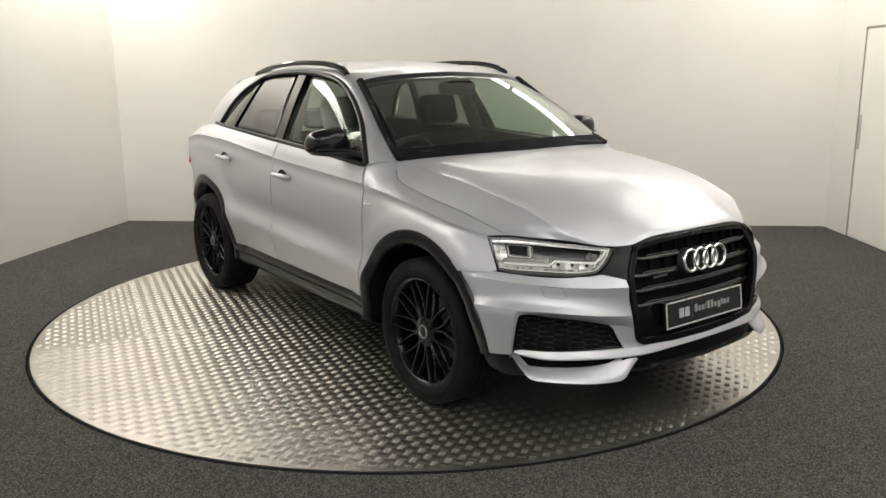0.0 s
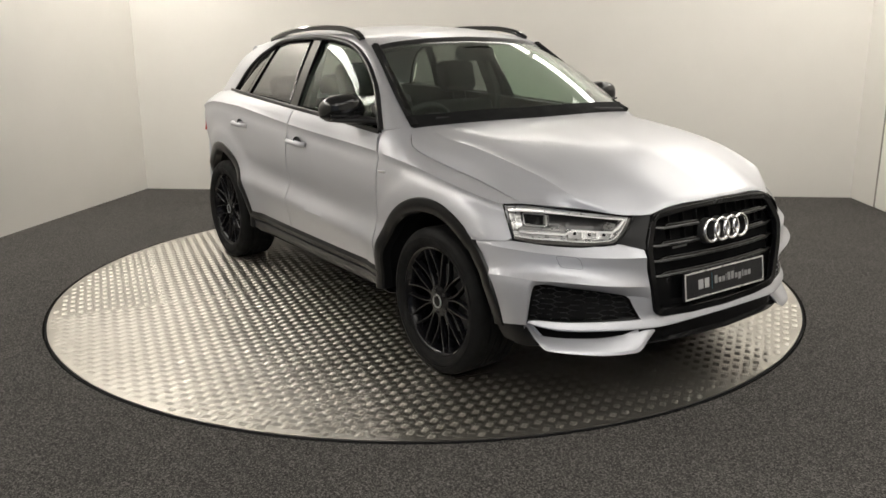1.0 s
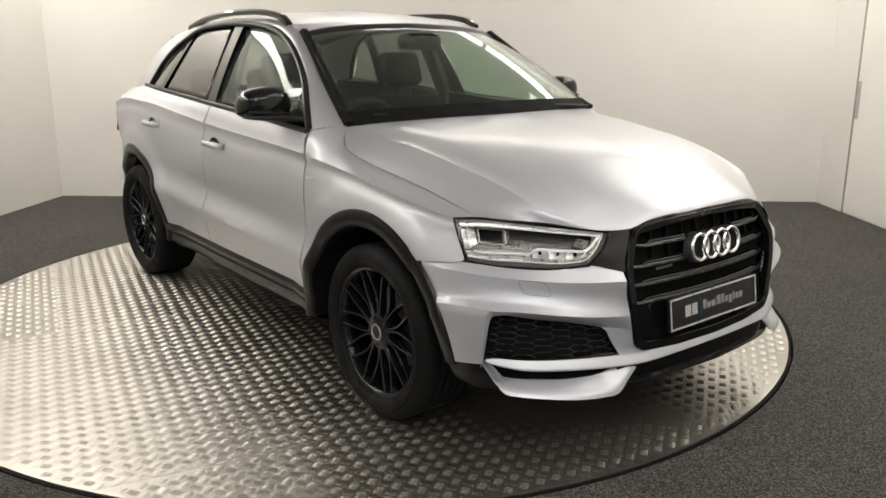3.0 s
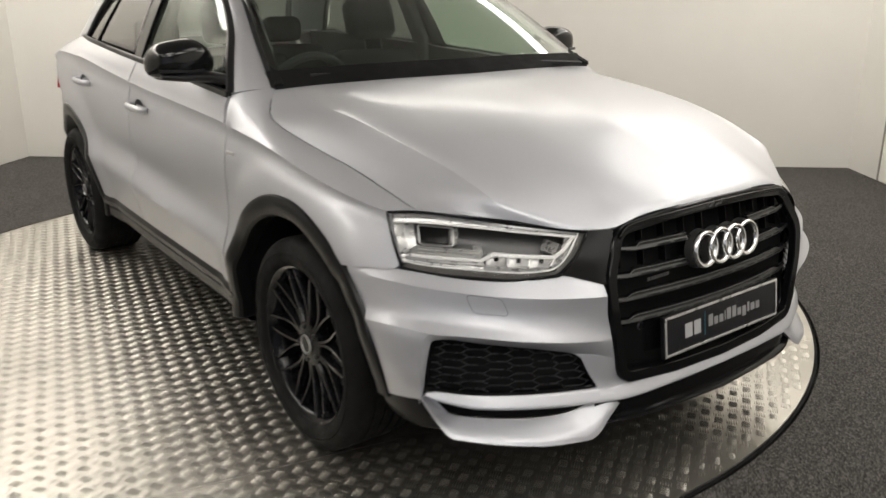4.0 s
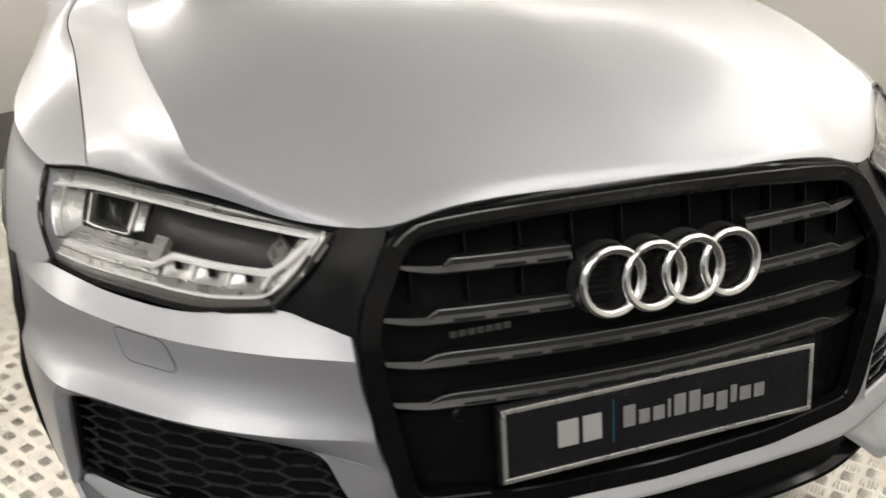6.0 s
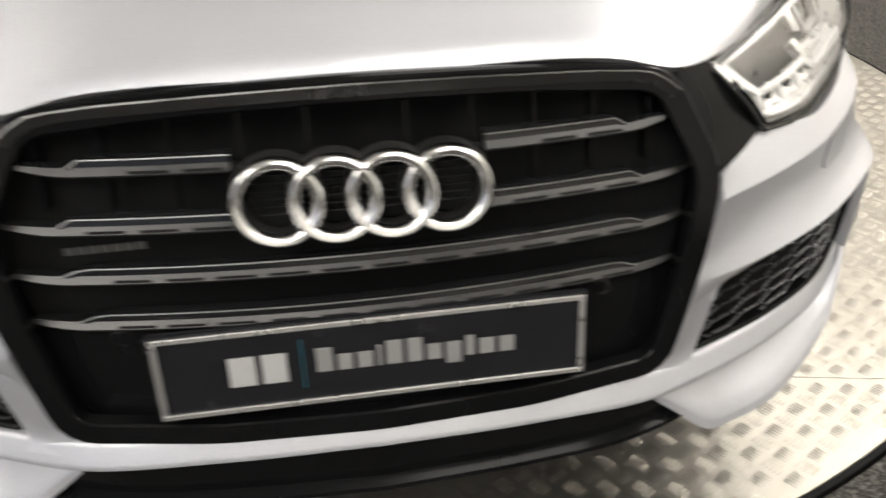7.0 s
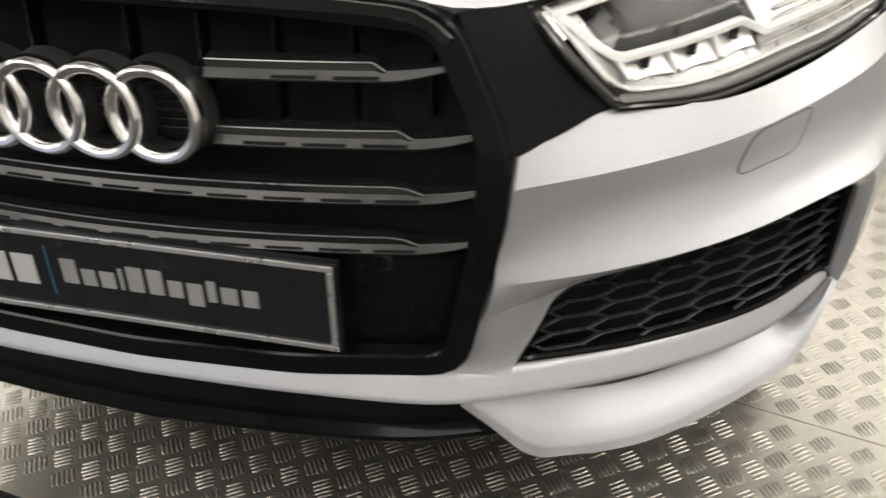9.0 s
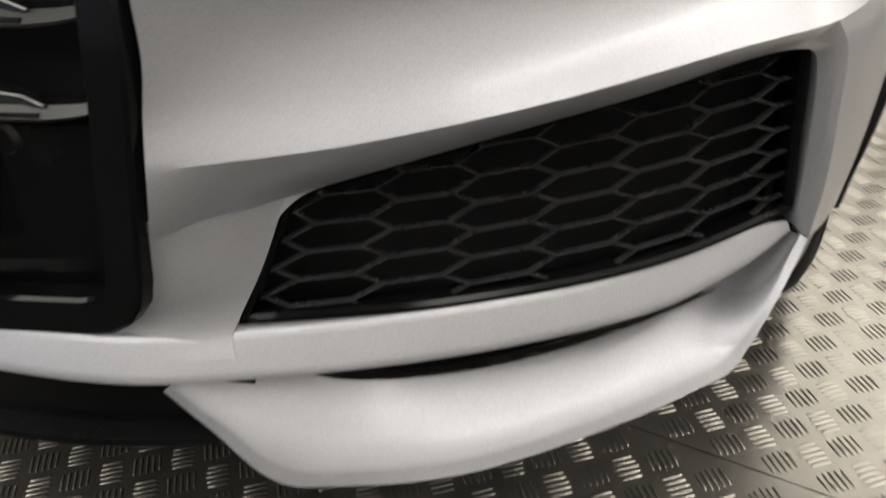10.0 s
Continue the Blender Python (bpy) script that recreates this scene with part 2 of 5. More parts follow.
# ---- curves and sheets ----
def curve(points, n):
    """n places along a smooth curve through the points; a list gives the steps between one point and the next."""
    p = np.array(points, float)
    if len(p) == 2:
        return p[0] + np.linspace(0, 1, n)[:, None] * (p[1] - p[0])
    gaps = np.maximum(np.linalg.norm(np.diff(p, axis=0), axis=1), 1e-6) ** 0.8
    knots = np.r_[0, np.cumsum(gaps)]
    slope = np.diff(p, axis=0) / gaps[:, None]
    w = gaps[:, None]
    tangent = np.vstack([slope[:1], (slope[:-1] * w[1:] + slope[1:] * w[:-1]) / (w[1:] + w[:-1]), slope[-1:]])
    if isinstance(n, int):
        t = np.linspace(0, knots[-1], n)
    else:
        t = np.concatenate([np.linspace(a, b, k, endpoint=False) for a, b, k in zip(knots[:-1], knots[1:], n)] + [knots[-1:]])
    i = np.clip(np.searchsorted(knots, t, "right") - 1, 0, len(gaps) - 1)
    h, s = gaps[i][:, None], ((t - knots[i]) / gaps[i])[:, None]
    return ((1 + 2 * s) * (1 - s) ** 2 * p[i] + s * (1 - s) ** 2 * h * tangent[i]
            + s**2 * (3 - 2 * s) * p[i + 1] + s**2 * (s - 1) * h * tangent[i + 1])


def smooth(x, xs, ys):
    """Values of a smooth function through the pairs xs, ys (xs rising)."""
    x, xs, ys = np.asarray(x, float), np.array(xs, float), np.array(ys, float)
    gaps, slope = np.diff(xs), np.diff(ys) / np.diff(xs)
    tangent = np.r_[slope[0], (slope[:-1] * gaps[1:] + slope[1:] * gaps[:-1]) / (gaps[1:] + gaps[:-1]), slope[-1]]
    x = np.clip(x, xs[0], xs[-1])
    i = np.clip(np.searchsorted(xs, x, "right") - 1, 0, len(gaps) - 1)
    h = gaps[i]
    s = (x - xs[i]) / h
    return ((1 + 2 * s) * (1 - s) ** 2 * ys[i] + s * (1 - s) ** 2 * h * tangent[i]
            + s**2 * (3 - 2 * s) * ys[i + 1] + s**2 * (s - 1) * h * tangent[i + 1])


def loft(curves, nu, nv):
    """A grid [nv, nu] of places on a smooth surface through the curves."""
    rows = np.array([curve(c, nu) for c in curves])
    if len(curves) == 2 and nv == 2:
        return rows
    return np.stack([curve(rows[:, k], nv) for k in range(rows.shape[1])], 1)


def mirrored(grid):
    return np.asarray(grid) * (1, -1, 1)


def whole(grid):
    """A half grid, whose first row lies on the middle plane, with its mirror image."""
    return np.concatenate([mirrored(grid)[:0:-1], grid])


MIDDLE = Vector((-1.25, 0.0, 0.62))


def sheet(name, grids, material, parent, label="", side=1, thick=0.012, gap=0.0, middle=MIDDLE, angle=32.0, weld=0.0006):
    """One panel out of grids of places: its edges turn inwards, which gives it thickness and open joints."""
    bm = bmesh.new()
    for grid in grids:
        grid = np.asarray(grid) * (1, side, 1)
        verts = [[bm.verts.new(p) for p in row] for row in grid]
        faces = []
        for a, b in zip(verts[:-1], verts[1:]):
            for k in range(len(a) - 1):
                faces.append(bm.faces.new((a[k], a[k + 1], b[k + 1], b[k])))
        bm.normal_update()
        c = Vector((middle[0], middle[1] * side, middle[2]))
        if sum((f.normal * f.calc_area()).dot(f.calc_center_median() - c) for f in faces) < 0:
            bmesh.ops.reverse_faces(bm, faces=faces)
    bmesh.ops.remove_doubles(bm, verts=bm.verts, dist=weld)
    bmesh.ops.dissolve_degenerate(bm, dist=1e-5, edges=bm.edges)
    bm.normal_update()
    rim = [e for e in bm.edges if e.is_boundary]
    if gap:
        moves = []
        for v in {v for e in rim for v in e.verts}:
            d = sum(((e.other_vert(v).co - v.co) for e in v.link_edges if not e.is_boundary), Vector())
            if d.length > 1e-6:
                moves.append((v, d.normalized() * gap))
        for v, d in moves:
            v.co += d
    if thick:
        normals = {tuple(round(c, 6) for c in v.co): v.normal.copy() for e in rim for v in e.verts}
        made = bmesh.ops.extrude_edge_only(bm, edges=rim)["geom"]
        for v in made:
            if isinstance(v, bmesh.types.BMVert):
                v.co -= normals[tuple(round(c, 6) for c in v.co)] * thick
    return part(name, bm, material, parent, label, angle=angle)


def sweep(bm, path, profile, up=(0, 0, 1), closed=False, scale=None):
    """Sweeps an outline of (aside, up) along a path of places."""
    path = [Vector(p) for p in path]
    rings = []
    for i, p in enumerate(path):
        a = path[i - 1] if i or closed else p
        b = path[(i + 1) % len(path)] if i < len(path) - 1 or closed else p
        t = (b - a).normalized()
        s = t.cross(Vector(up)).normalized()
        u = s.cross(t)
        k = scale[i] if scale is not None else 1.0
        rings.append([bm.verts.new(p + (s * x + u * y) * k) for x, y in profile])
    n = len(profile)
    for i in range(len(rings) if closed else len(rings) - 1):
        a, b = rings[i], rings[(i + 1) % len(rings)]
        for k in range(n):
            bm.faces.new((a[k], a[(k + 1) % n], b[(k + 1) % n], b[k]))
    if not closed:
        bm.faces.new(rings[0][::-1])
        bm.faces.new(rings[-1])
    bmesh.ops.recalc_face_normals(bm, faces=bm.faces)


def circle(r, n=10, squash=1.0):
    return [(r * math.cos(2 * math.pi * i / n), r * squash * math.sin(2 * math.pi * i / n)) for i in range(n)]


def slab(w, h, r=0.0):
    """A rectangle outline w by h with cut corners r."""
    x, y = w / 2, h / 2
    return [(-x + r, -y), (x - r, -y), (x, -y + r), (x, y - r), (x - r, y), (-x + r, y), (-x, y - r), (-x, -y + r)] if r else [(-x, -y), (x, -y), (x, y), (-x, y)]


def spin(bm, profile, n, axis_at=(0, 0, 0)):
    """Turns a profile of (radius, y) round the y axis."""
    ax = Vector(axis_at)
    rings = []
    for i in range(n):
        a = 2 * math.pi * i / n
        rings.append([bm.verts.new(ax + Vector((r * math.cos(a), y, r * math.sin(a)))) for r, y in profile])
    for i in range(n):
        a, b = rings[i], rings[(i + 1) % n]
        for k in range(len(profile) - 1):
            bm.faces.new((a[k], a[k + 1], b[k + 1], b[k]))
    bmesh.ops.remove_doubles(bm, verts=bm.verts, dist=1e-5)
    bmesh.ops.recalc_face_normals(bm, faces=bm.faces)

# ---- the car: x ahead from the front axle, y to its left ----
car = tagged(new("car"), "silver compact SUV with black wheels, grille and mirrors on a turntable", "car")
AXLES, HUB_Z, ARCH = (0.0, -2.603), 0.337, 0.475


def shoulder_z(x):
    return smooth(x, (-3.2, -2.80, -2.345, -1.757, -1.367, -0.956, -0.49, -0.2, 0.0, 0.2, 0.41), (1.025, 1.086, 1.084, 1.044, 1.017, 0.997, 0.973, 0.947, 0.922, 0.893, 0.850))


def belt_z(x):
    return smooth(x, (-3.1, -2.75, -2.5, -2.0, -1.5, -1.0, -0.52), (1.128, 1.156, 1.152, 1.135, 1.113, 1.088, 1.057))


def belt_y(x):
    return smooth(x, (-3.1, -2.75, -2.5, -2.0, -1.5, -1.0, -0.52), (0.684, 0.722, 0.764, 0.806, 0.827, 0.834, 0.836))


def side_y(x, z):
    """Half the width of the body at a place along it and a height, below the belt line."""
    x, z = np.broadcast_arrays(np.asarray(x, float), np.asarray(z, float))
    zs, low = shoulder_z(x), 0.535 + (-0.5 - x) * 0.041
    flare = smooth(x, (-2.45, -2.15, -1.8, -0.75, -0.5, -0.3), (0.0, 0.6, 1.0, 0.9, 0.35, 0.0))
    h = np.where(z < low, np.clip(z, 0.2, None) - low, z - low)
    y = np.where(z < low,
                 smooth(h, (-0.35, -0.15, -0.06, 0.0), (0.83, 0.876, 0.892, 0.898)),
                 smooth(np.clip((z - low) / (zs - low), 0, 1), (0.0, 0.05, 0.20, 0.42, 0.64, 0.84, 0.955, 1.0), (0.898, 0.893, 0.882, 0.886, 0.888, 0.879, 0.868, 0.873)))
    y = y + flare * 0.010 * np.exp(-((z - low) / 0.045) ** 2) - flare * 0.008 * np.exp(-((z - low - 0.11) / 0.06) ** 2)
    ahead = x + (z - 0.72) * 0.53
    y = y * smooth(ahead, (-3.45, -3.25, -3.0, -2.6, -2.2, -1.6, -0.6, 0.1, 0.25, 0.34, 0.42, 0.478, 0.53), (0.745, 0.842, 0.917, 0.976, 0.990, 1.0, 1.0, 1.0, 0.998, 0.988, 0.960, 0.926, 0.88))
    for ax in AXLES:
        r = np.hypot(x - ax, z - HUB_Z)
        y = y + 0.020 * smooth(np.clip(r, 0.40, 0.72), (0.40, 0.50, 0.545, 0.60, 0.72), (1.0, 1.0, 0.72, 0.12, 0.0)) * (np.abs(z - 0.35) < 2)
    return y


def skin(x, z, out=0.0):
    return np.stack([x, side_y(x, z) + out, z], -1)


def above(x, t):
    """The door skin from the shoulder (t = 0) in to the belt line (t = 1)."""
    zs, zb = shoulder_z(x), belt_z(x)
    z = zs + (zb - zs) * t
    y0, y1 = side_y(x, zs), belt_y(x)
    y = y0 + (y1 - y0) * (0.12 * (1 - np.exp(-t / 0.05)) + 0.88 * t**1.5)
    return np.stack([x, y, z], -1)


def side_panel(front, back, bottom, nu=26, nv=24, top=7):
    """A door's outer skin between two upright edges x(z)."""
    low = []
    for v in np.linspace(0, 1, nv):
        xf, xb = front(0.7), back(0.7)
        for _ in range(4):
            zf = bottom + (shoulder_z(xf) - 0.004 - bottom) * v
            zb = bottom + (shoulder_z(xb) - 0.004 - bottom) * v
            xf, xb = float(front(zf)), float(back(zb))
        u = np.linspace(0, 1, nu)
        x = xf + (xb - xf) * u
        z = bottom + (shoulder_z(x) - 0.004 - bottom) * v
        low.append(skin(x, z))
    high = []
    for t in np.linspace(0, 1, top):
        xf, xb = float(front(1.0 + 0.09 * t)), float(back(1.04 + 0.08 * t))
        high.append(above(xf + (xb - xf) * np.linspace(0, 1, nu), t))
    return [np.array(low + high)]


SEAM = ((0.452, 0.752, 0.852), (0.338, 0.757, 0.876), (0.18, 0.766, 0.911), (-0.115, 0.788, 0.964), (-0.225, 0.800, 0.992), (-0.285, 0.797, 1.012), (-0.336, 0.772, 1.045), (-0.375, 0.740, 1.087))


def front_wing():
    n = 44
    start, end = math.atan2(0.697 - HUB_Z, 0.31), math.pi - math.atan2(0.075, 0.468)
    a = np.linspace(start, end, n)
    arch = np.stack([ARCH * np.cos(a), HUB_Z + ARCH * np.sin(a)], -1)
    x = 0.411 + (-0.476 - 0.411) * np.linspace(0, 1, n) ** 0.92
    crest = np.stack([x, shoulder_z(x) - 0.003], -1)
    ends = curve(((0.31, 0.697), (0.40, 0.708), (0.474, 0.719), (0.445, 0.785), (0.411, 0.847)), 22)
    rows = []
    for k, w in enumerate(np.linspace(0, 1, 22)):
        row = (1 - w) * arch + w * crest
        row = row + (ends[k] - row[0]) * ((1 - np.linspace(0, 1, n)) ** 4)[:, None]
        rows.append(skin(row[:, 0], row[:, 1]))
    seam = curve(SEAM + ((-0.44, 0.780, 1.094), (-0.503, 0.833, 1.060)), n)
    for t in np.linspace(0, 1, 8)[1:]:
        row = rows[21] * (1 - t) + seam * t
        bulge = 0.006 * 4 * t * (1 - t)
        rows.append(row + np.array([0, 0.6, 1.0]) * bulge * np.minimum(1, np.linspace(0, 1, n) * 5)[:, None])
    return [np.array(rows)]


def rear_quarter():
    n = 36
    start, end = math.atan2(0.66 - HUB_Z, 0.351), math.pi - math.atan2(0.10, 0.464)
    a = np.linspace(start, end, n)
    arch = np.stack([AXLES[1] + ARCH * np.cos(a), HUB_Z + ARCH * np.sin(a)], -1)
    x = -2.385 + (-3.10 + 2.385) * np.linspace(0, 1, n)
    crest = np.stack([x, shoulder_z(x) - 0.004], -1)
    rows = [skin(*(((1 - w) * arch + w * crest).T)) for w in np.linspace(0, 1, 20)]
    rows += [above(x, t) for t in np.linspace(0, 1, 6)[1:]]
    return [np.array(rows)]


def door_edge(x):
    return lambda z: smooth(z, (0.40, 0.90, 0.97, 1.06), (x, x, x - 0.002, x - 0.036))


def mid_edge(z):
    return smooth(z, (0.40, 0.60, 0.80, 0.97, 1.12), (-1.518, -1.521, -1.517, -1.507, -1.492))


def rear_edge(z):
    return smooth(z, (0.40, 0.50, 0.60, 0.66, 0.75, 0.90, 1.04, 1.15), (-2.132, -2.157, -2.208, -2.252, -2.318, -2.370, -2.386, -2.385))


# the windows' outline above the belt line, from the mirror over the roof to the rear tip
PILLAR = ((-0.375, 0.740, 1.087), (-0.50, 0.705, 1.150), (-0.647, 0.668, 1.235), (-0.82, 0.625, 1.352), (-0.99, 0.588, 1.459), (-1.17, 0.577, 1.508), (-1.55, 0.572, 1.535), (-1.95, 0.566, 1.527), (-2.25, 0.560, 1.506), (-2.56, 0.556, 1.467), (-2.74, 0.556, 1.425), (-2.875, 0.585, 1.362), (-3.00, 0.632, 1.235), (-3.08, 0.690, 1.110))
WINDOW_TOP = ((-0.505, 0.834, 1.066), (-0.62, 0.778, 1.167), (-0.751, 0.711, 1.259), (-0.966, 0.648, 1.398), (-1.137, 0.619, 1.463), (-1.325, 0.606, 1.494), (-1.585, 0.599, 1.511), (-1.906, 0.594, 1.505), (-2.150, 0.598, 1.482), (-2.283, 0.608, 1.443), (-2.397, 0.630, 1.397), (-2.526, 0.672, 1.304), (-2.650, 0.722, 1.168))


def side_frame():
    """Pillar and roof frame beside the windows."""
    a, c = curve(PILLAR, 60), curve(WINDOW_TOP, 60)
    bulge = np.linspace(0, 1, 60)[:, None]
    mid = (a + c) / 2 + np.stack([0 * bulge[:, 0] + 0.004, 0 * bulge[:, 0] + 0.012, 0 * bulge[:, 0] + 0.004], -1)
    return [np.stack([curve((a[k], mid[k], c[k]), 6) for k in range(60)], 1),
            loft(((PILLAR[-1], (-3.09, 0.688, 1.12), (-3.10, 0.685, 1.128)), ((-2.74, 0.722, 1.160), (-2.93, 0.690, 1.150), (-3.10, 0.685, 1.128))), 6, 3)]


BONNET = (
    ((-0.25, 0, 1.105), (0.10, 0, 1.076), (0.40, 0, 1.018), (0.65, 0, 0.937), (0.775, 0, 0.880), (0.815, 0, 0.858), (0.824, 0, 0.846)),
    ((-0.285, 0.35, 1.103), (0.10, 0.34, 1.064), (0.40, 0.33, 1.004), (0.63, 0.32, 0.926), (0.755, 0.31, 0.870), (0.797, 0.305, 0.849), (0.808, 0.305, 0.838)),
    ((-0.31, 0.47, 1.099), (0.10, 0.455, 1.055), (0.39, 0.44, 0.994), (0.60, 0.42, 0.917), (0.715, 0.40, 0.861), (0.774, 0.388, 0.831), (0.794, 0.383, 0.818)),
    ((-0.335, 0.57, 1.095), (0.10, 0.565, 1.042), (0.37, 0.55, 0.981), (0.56, 0.53, 0.911), (0.672, 0.503, 0.857), (0.722, 0.482, 0.828), (0.736, 0.472, 0.8155)),
    ((-0.362, 0.67, 1.090), (-0.200, 0.669, 1.051), (0.045, 0.670, 1.024), (0.283, 0.657, 0.981), (0.488, 0.626, 0.925), (0.600, 0.603, 0.874), (0.628, 0.582, 0.834)),
)


def bonnet():
    outer = (BONNET[-1], tuple(((a[0] + b[0]) / 2, (a[1] + b[1]) / 2, (a[2] + b[2]) / 2 + 0.004 * w) for a, b, w in zip(curve(BONNET[-1], 9), curve(SEAM[::-1], 9), (0, 0, 1, 1, 1, 1, 1, 0.6, 0))), SEAM[::-1])
    inner = loft(BONNET, 72, 26)
    rest = loft(outer, 72, 9)
    # a narrow ridge along each crease
    near = np.interp(np.linspace(0, 1, 72), (0, 0.6, 0.85, 1), (0.28, 0.28, 1, 1))[:, None]
    inner[-2] = inner[-1] + (inner[-2] - inner[-1]) * near
    rest[1] = rest[0] + (rest[1] - rest[0]) * near
    lift = np.interp(np.linspace(0, 1, 72), (0, 0.15, 0.6, 0.85), (0, 0.0016, 0.0016, 0))
    inner[-1, :, 2] += lift
    rest[0, :, 2] += lift
    return [np.concatenate([whole(inner)]), rest, mirrored(rest)]


doors = {}
sheet("bonnet", bonnet(), PAINT, car, "silver bonnet with two long creases", thick=0.025, gap=0.0028)
for s in (1, -1):
    sheet("front_wing", front_wing(), PAINT, car, side=s, gap=0.0013, thick=0.02)
    doors["front_door", s] = sheet("front_door", side_panel(door_edge(-0.480), mid_edge, 0.405), PAINT, car, side=s, gap=0.0013)
    doors["rear_door", s] = sheet("rear_door", side_panel(lambda z: mid_edge(z) - 0.004, rear_edge, 0.405), PAINT, car, side=s, gap=0.0013)
    sheet("rear_quarter_panel", rear_quarter(), PAINT, car, side=s, gap=0.0012)
    sheet("roof_pillar", side_frame(), PAINT, car, side=s, gap=0.0008)


# ---- roof, screens and windows ----
ROOF = (
    ((-0.945, 0, 1.508), (-1.10, 0, 1.546), (-1.30, 0, 1.569), (-1.70, 0, 1.581), (-2.20, 0, 1.562), (-2.78, 0, 1.489)),
    ((-0.955, 0.30, 1.497), (-1.10, 0.30, 1.532), (-1.30, 0.30, 1.556), (-1.70, 0.30, 1.568), (-2.20, 0.30, 1.549), (-2.78, 0.29, 1.478)),
    ((-0.975, 0.48, 1.478), (-1.12, 0.48, 1.512), (-1.32, 0.48, 1.534), (-1.70, 0.48, 1.548), (-2.20, 0.48, 1.529), (-2.76, 0.46, 1.455)),
    ((-0.99, 0.588, 1.459), (-1.17, 0.577, 1.508), (-1.37, 0.574, 1.524), (-1.70, 0.571, 1.534), (-2.25, 0.560, 1.506), (-2.74, 0.556, 1.425)),
)
sheet("roof", [whole(loft(ROOF, 30, 14))], PAINT, car, "silver roof panel")

SCREEN_BASE = ((-0.25, 0, 1.109), (-0.285, 0.35, 1.107), (-0.32, 0.51, 1.101), (-0.362, 0.67, 1.094), (-0.378, 0.735, 1.091))
SCREEN_TOP = ((-0.945, 0, 1.505), (-0.955, 0.30, 1.494), (-0.97, 0.48, 1.476), (-0.985, 0.57, 1.458), (-0.99, 0.584, 1.455))


def screen(base, top, bow, n=16):
    rows = []
    a, c = curve(base, n), curve(top, n)
    for t in np.linspace(0, 1, 12):
        lift = 4 * t * (1 - t) * bow
        rows.append(a * (1 - t) + c * t + np.array([lift * 0.6, 0, lift * 0.8]))
    return whole(np.array(rows).transpose(1, 0, 2))


def pane(name, grid, material, parent, label, side=1):
    """A window pane 4 mm thick."""
    ob = sheet(name, [grid], material, parent, label, side=side, thick=0.0)
    ob.modifiers.new("thickness", "SOLIDIFY").thickness = 0.004
    ob.visible_shadow = False
    return ob


pane("windscreen", screen(SCREEN_BASE, SCREEN_TOP, 0.020), SCREEN_GLASS, car, "green tinted clear windscreen")
REAR_BASE = ((-3.20, 0, 1.12), (-3.18, 0.30, 1.12), (-3.13, 0.55, 1.12), (-3.08, 0.685, 1.115))
REAR_TOP = ((-2.79, 0, 1.483), (-2.79, 0.30, 1.472), (-2.77, 0.46, 1.448), (-2.745, 0.550, 1.420))
pane("rear_window", screen(REAR_BASE, REAR_TOP, 0.03), DARK_GLASS, car, "dark tinted rear window")

# black surrounds of the windscreen
for s in (1, -1):
    edge = curve(PILLAR[:5], 26)
    grid = np.array([edge + np.array((0.0, 0.008, 0.004)), edge + np.array((0.010, -0.004, 0.018)), edge + np.array((0.010, -0.030, 0.017)), edge + np.array((0.002, -0.040, 0.004))])
    sheet("windscreen_trim", [grid], MATT, car, "black windscreen edge", side=s, thick=0.006)
base = whole(np.array([curve(SCREEN_BASE, 16)]).transpose(1, 0, 2))[:, 0]
grid = np.array([base + np.array((0.012, 0, -0.012)), base + np.array((0.0, 0, 0.006)), base + np.array((-0.035, 0, 0.030)), base + np.array((-0.06, 0, 0.046))])
sheet("scuttle_panel", [grid], MATT, car, "black scuttle below the windscreen", thick=0.01)
top = whole(np.array([curve(SCREEN_TOP, 16)]).transpose(1, 0, 2))[:, 0]
grid = np.array([top + np.array((0.0, 0, 0.004)), top + np.array((0.03, 0, -0.012)), top + np.array((0.06, 0, -0.038))])
sheet("windscreen_header", [grid], SATIN, car, "black band along the windscreen top", thick=0.004)


def window_grid(front, back, nu=14, nv=12, inset=0.012):
    """A pane between the belt line and the windows' outline, from x(t) to x(t) up its height."""
    outline = curve(WINDOW_TOP, 240)
    order = np.argsort(outline[:, 0])
    ox, oy, oz = outline[order].T
    rows = []
    for t in np.linspace(0, 1, nv):
        xs = front(t) + (back(t) - front(t)) * np.linspace(0, 1, nu)
        zb, yb = belt_z(xs), belt_y(xs)
        zt, yt = np.interp(xs, ox, oz), np.interp(xs, ox, oy)
        zt = np.maximum(zt, zb + 0.002)
        rows.append(np.stack([xs, yb + (yt - yb) * t - inset + 0.040 * t * (1 - t) * np.clip((zt - zb) / 0.36, 0, 1) ** 2, zb + (zt - zb) * t], -1))
    return np.array(rows)


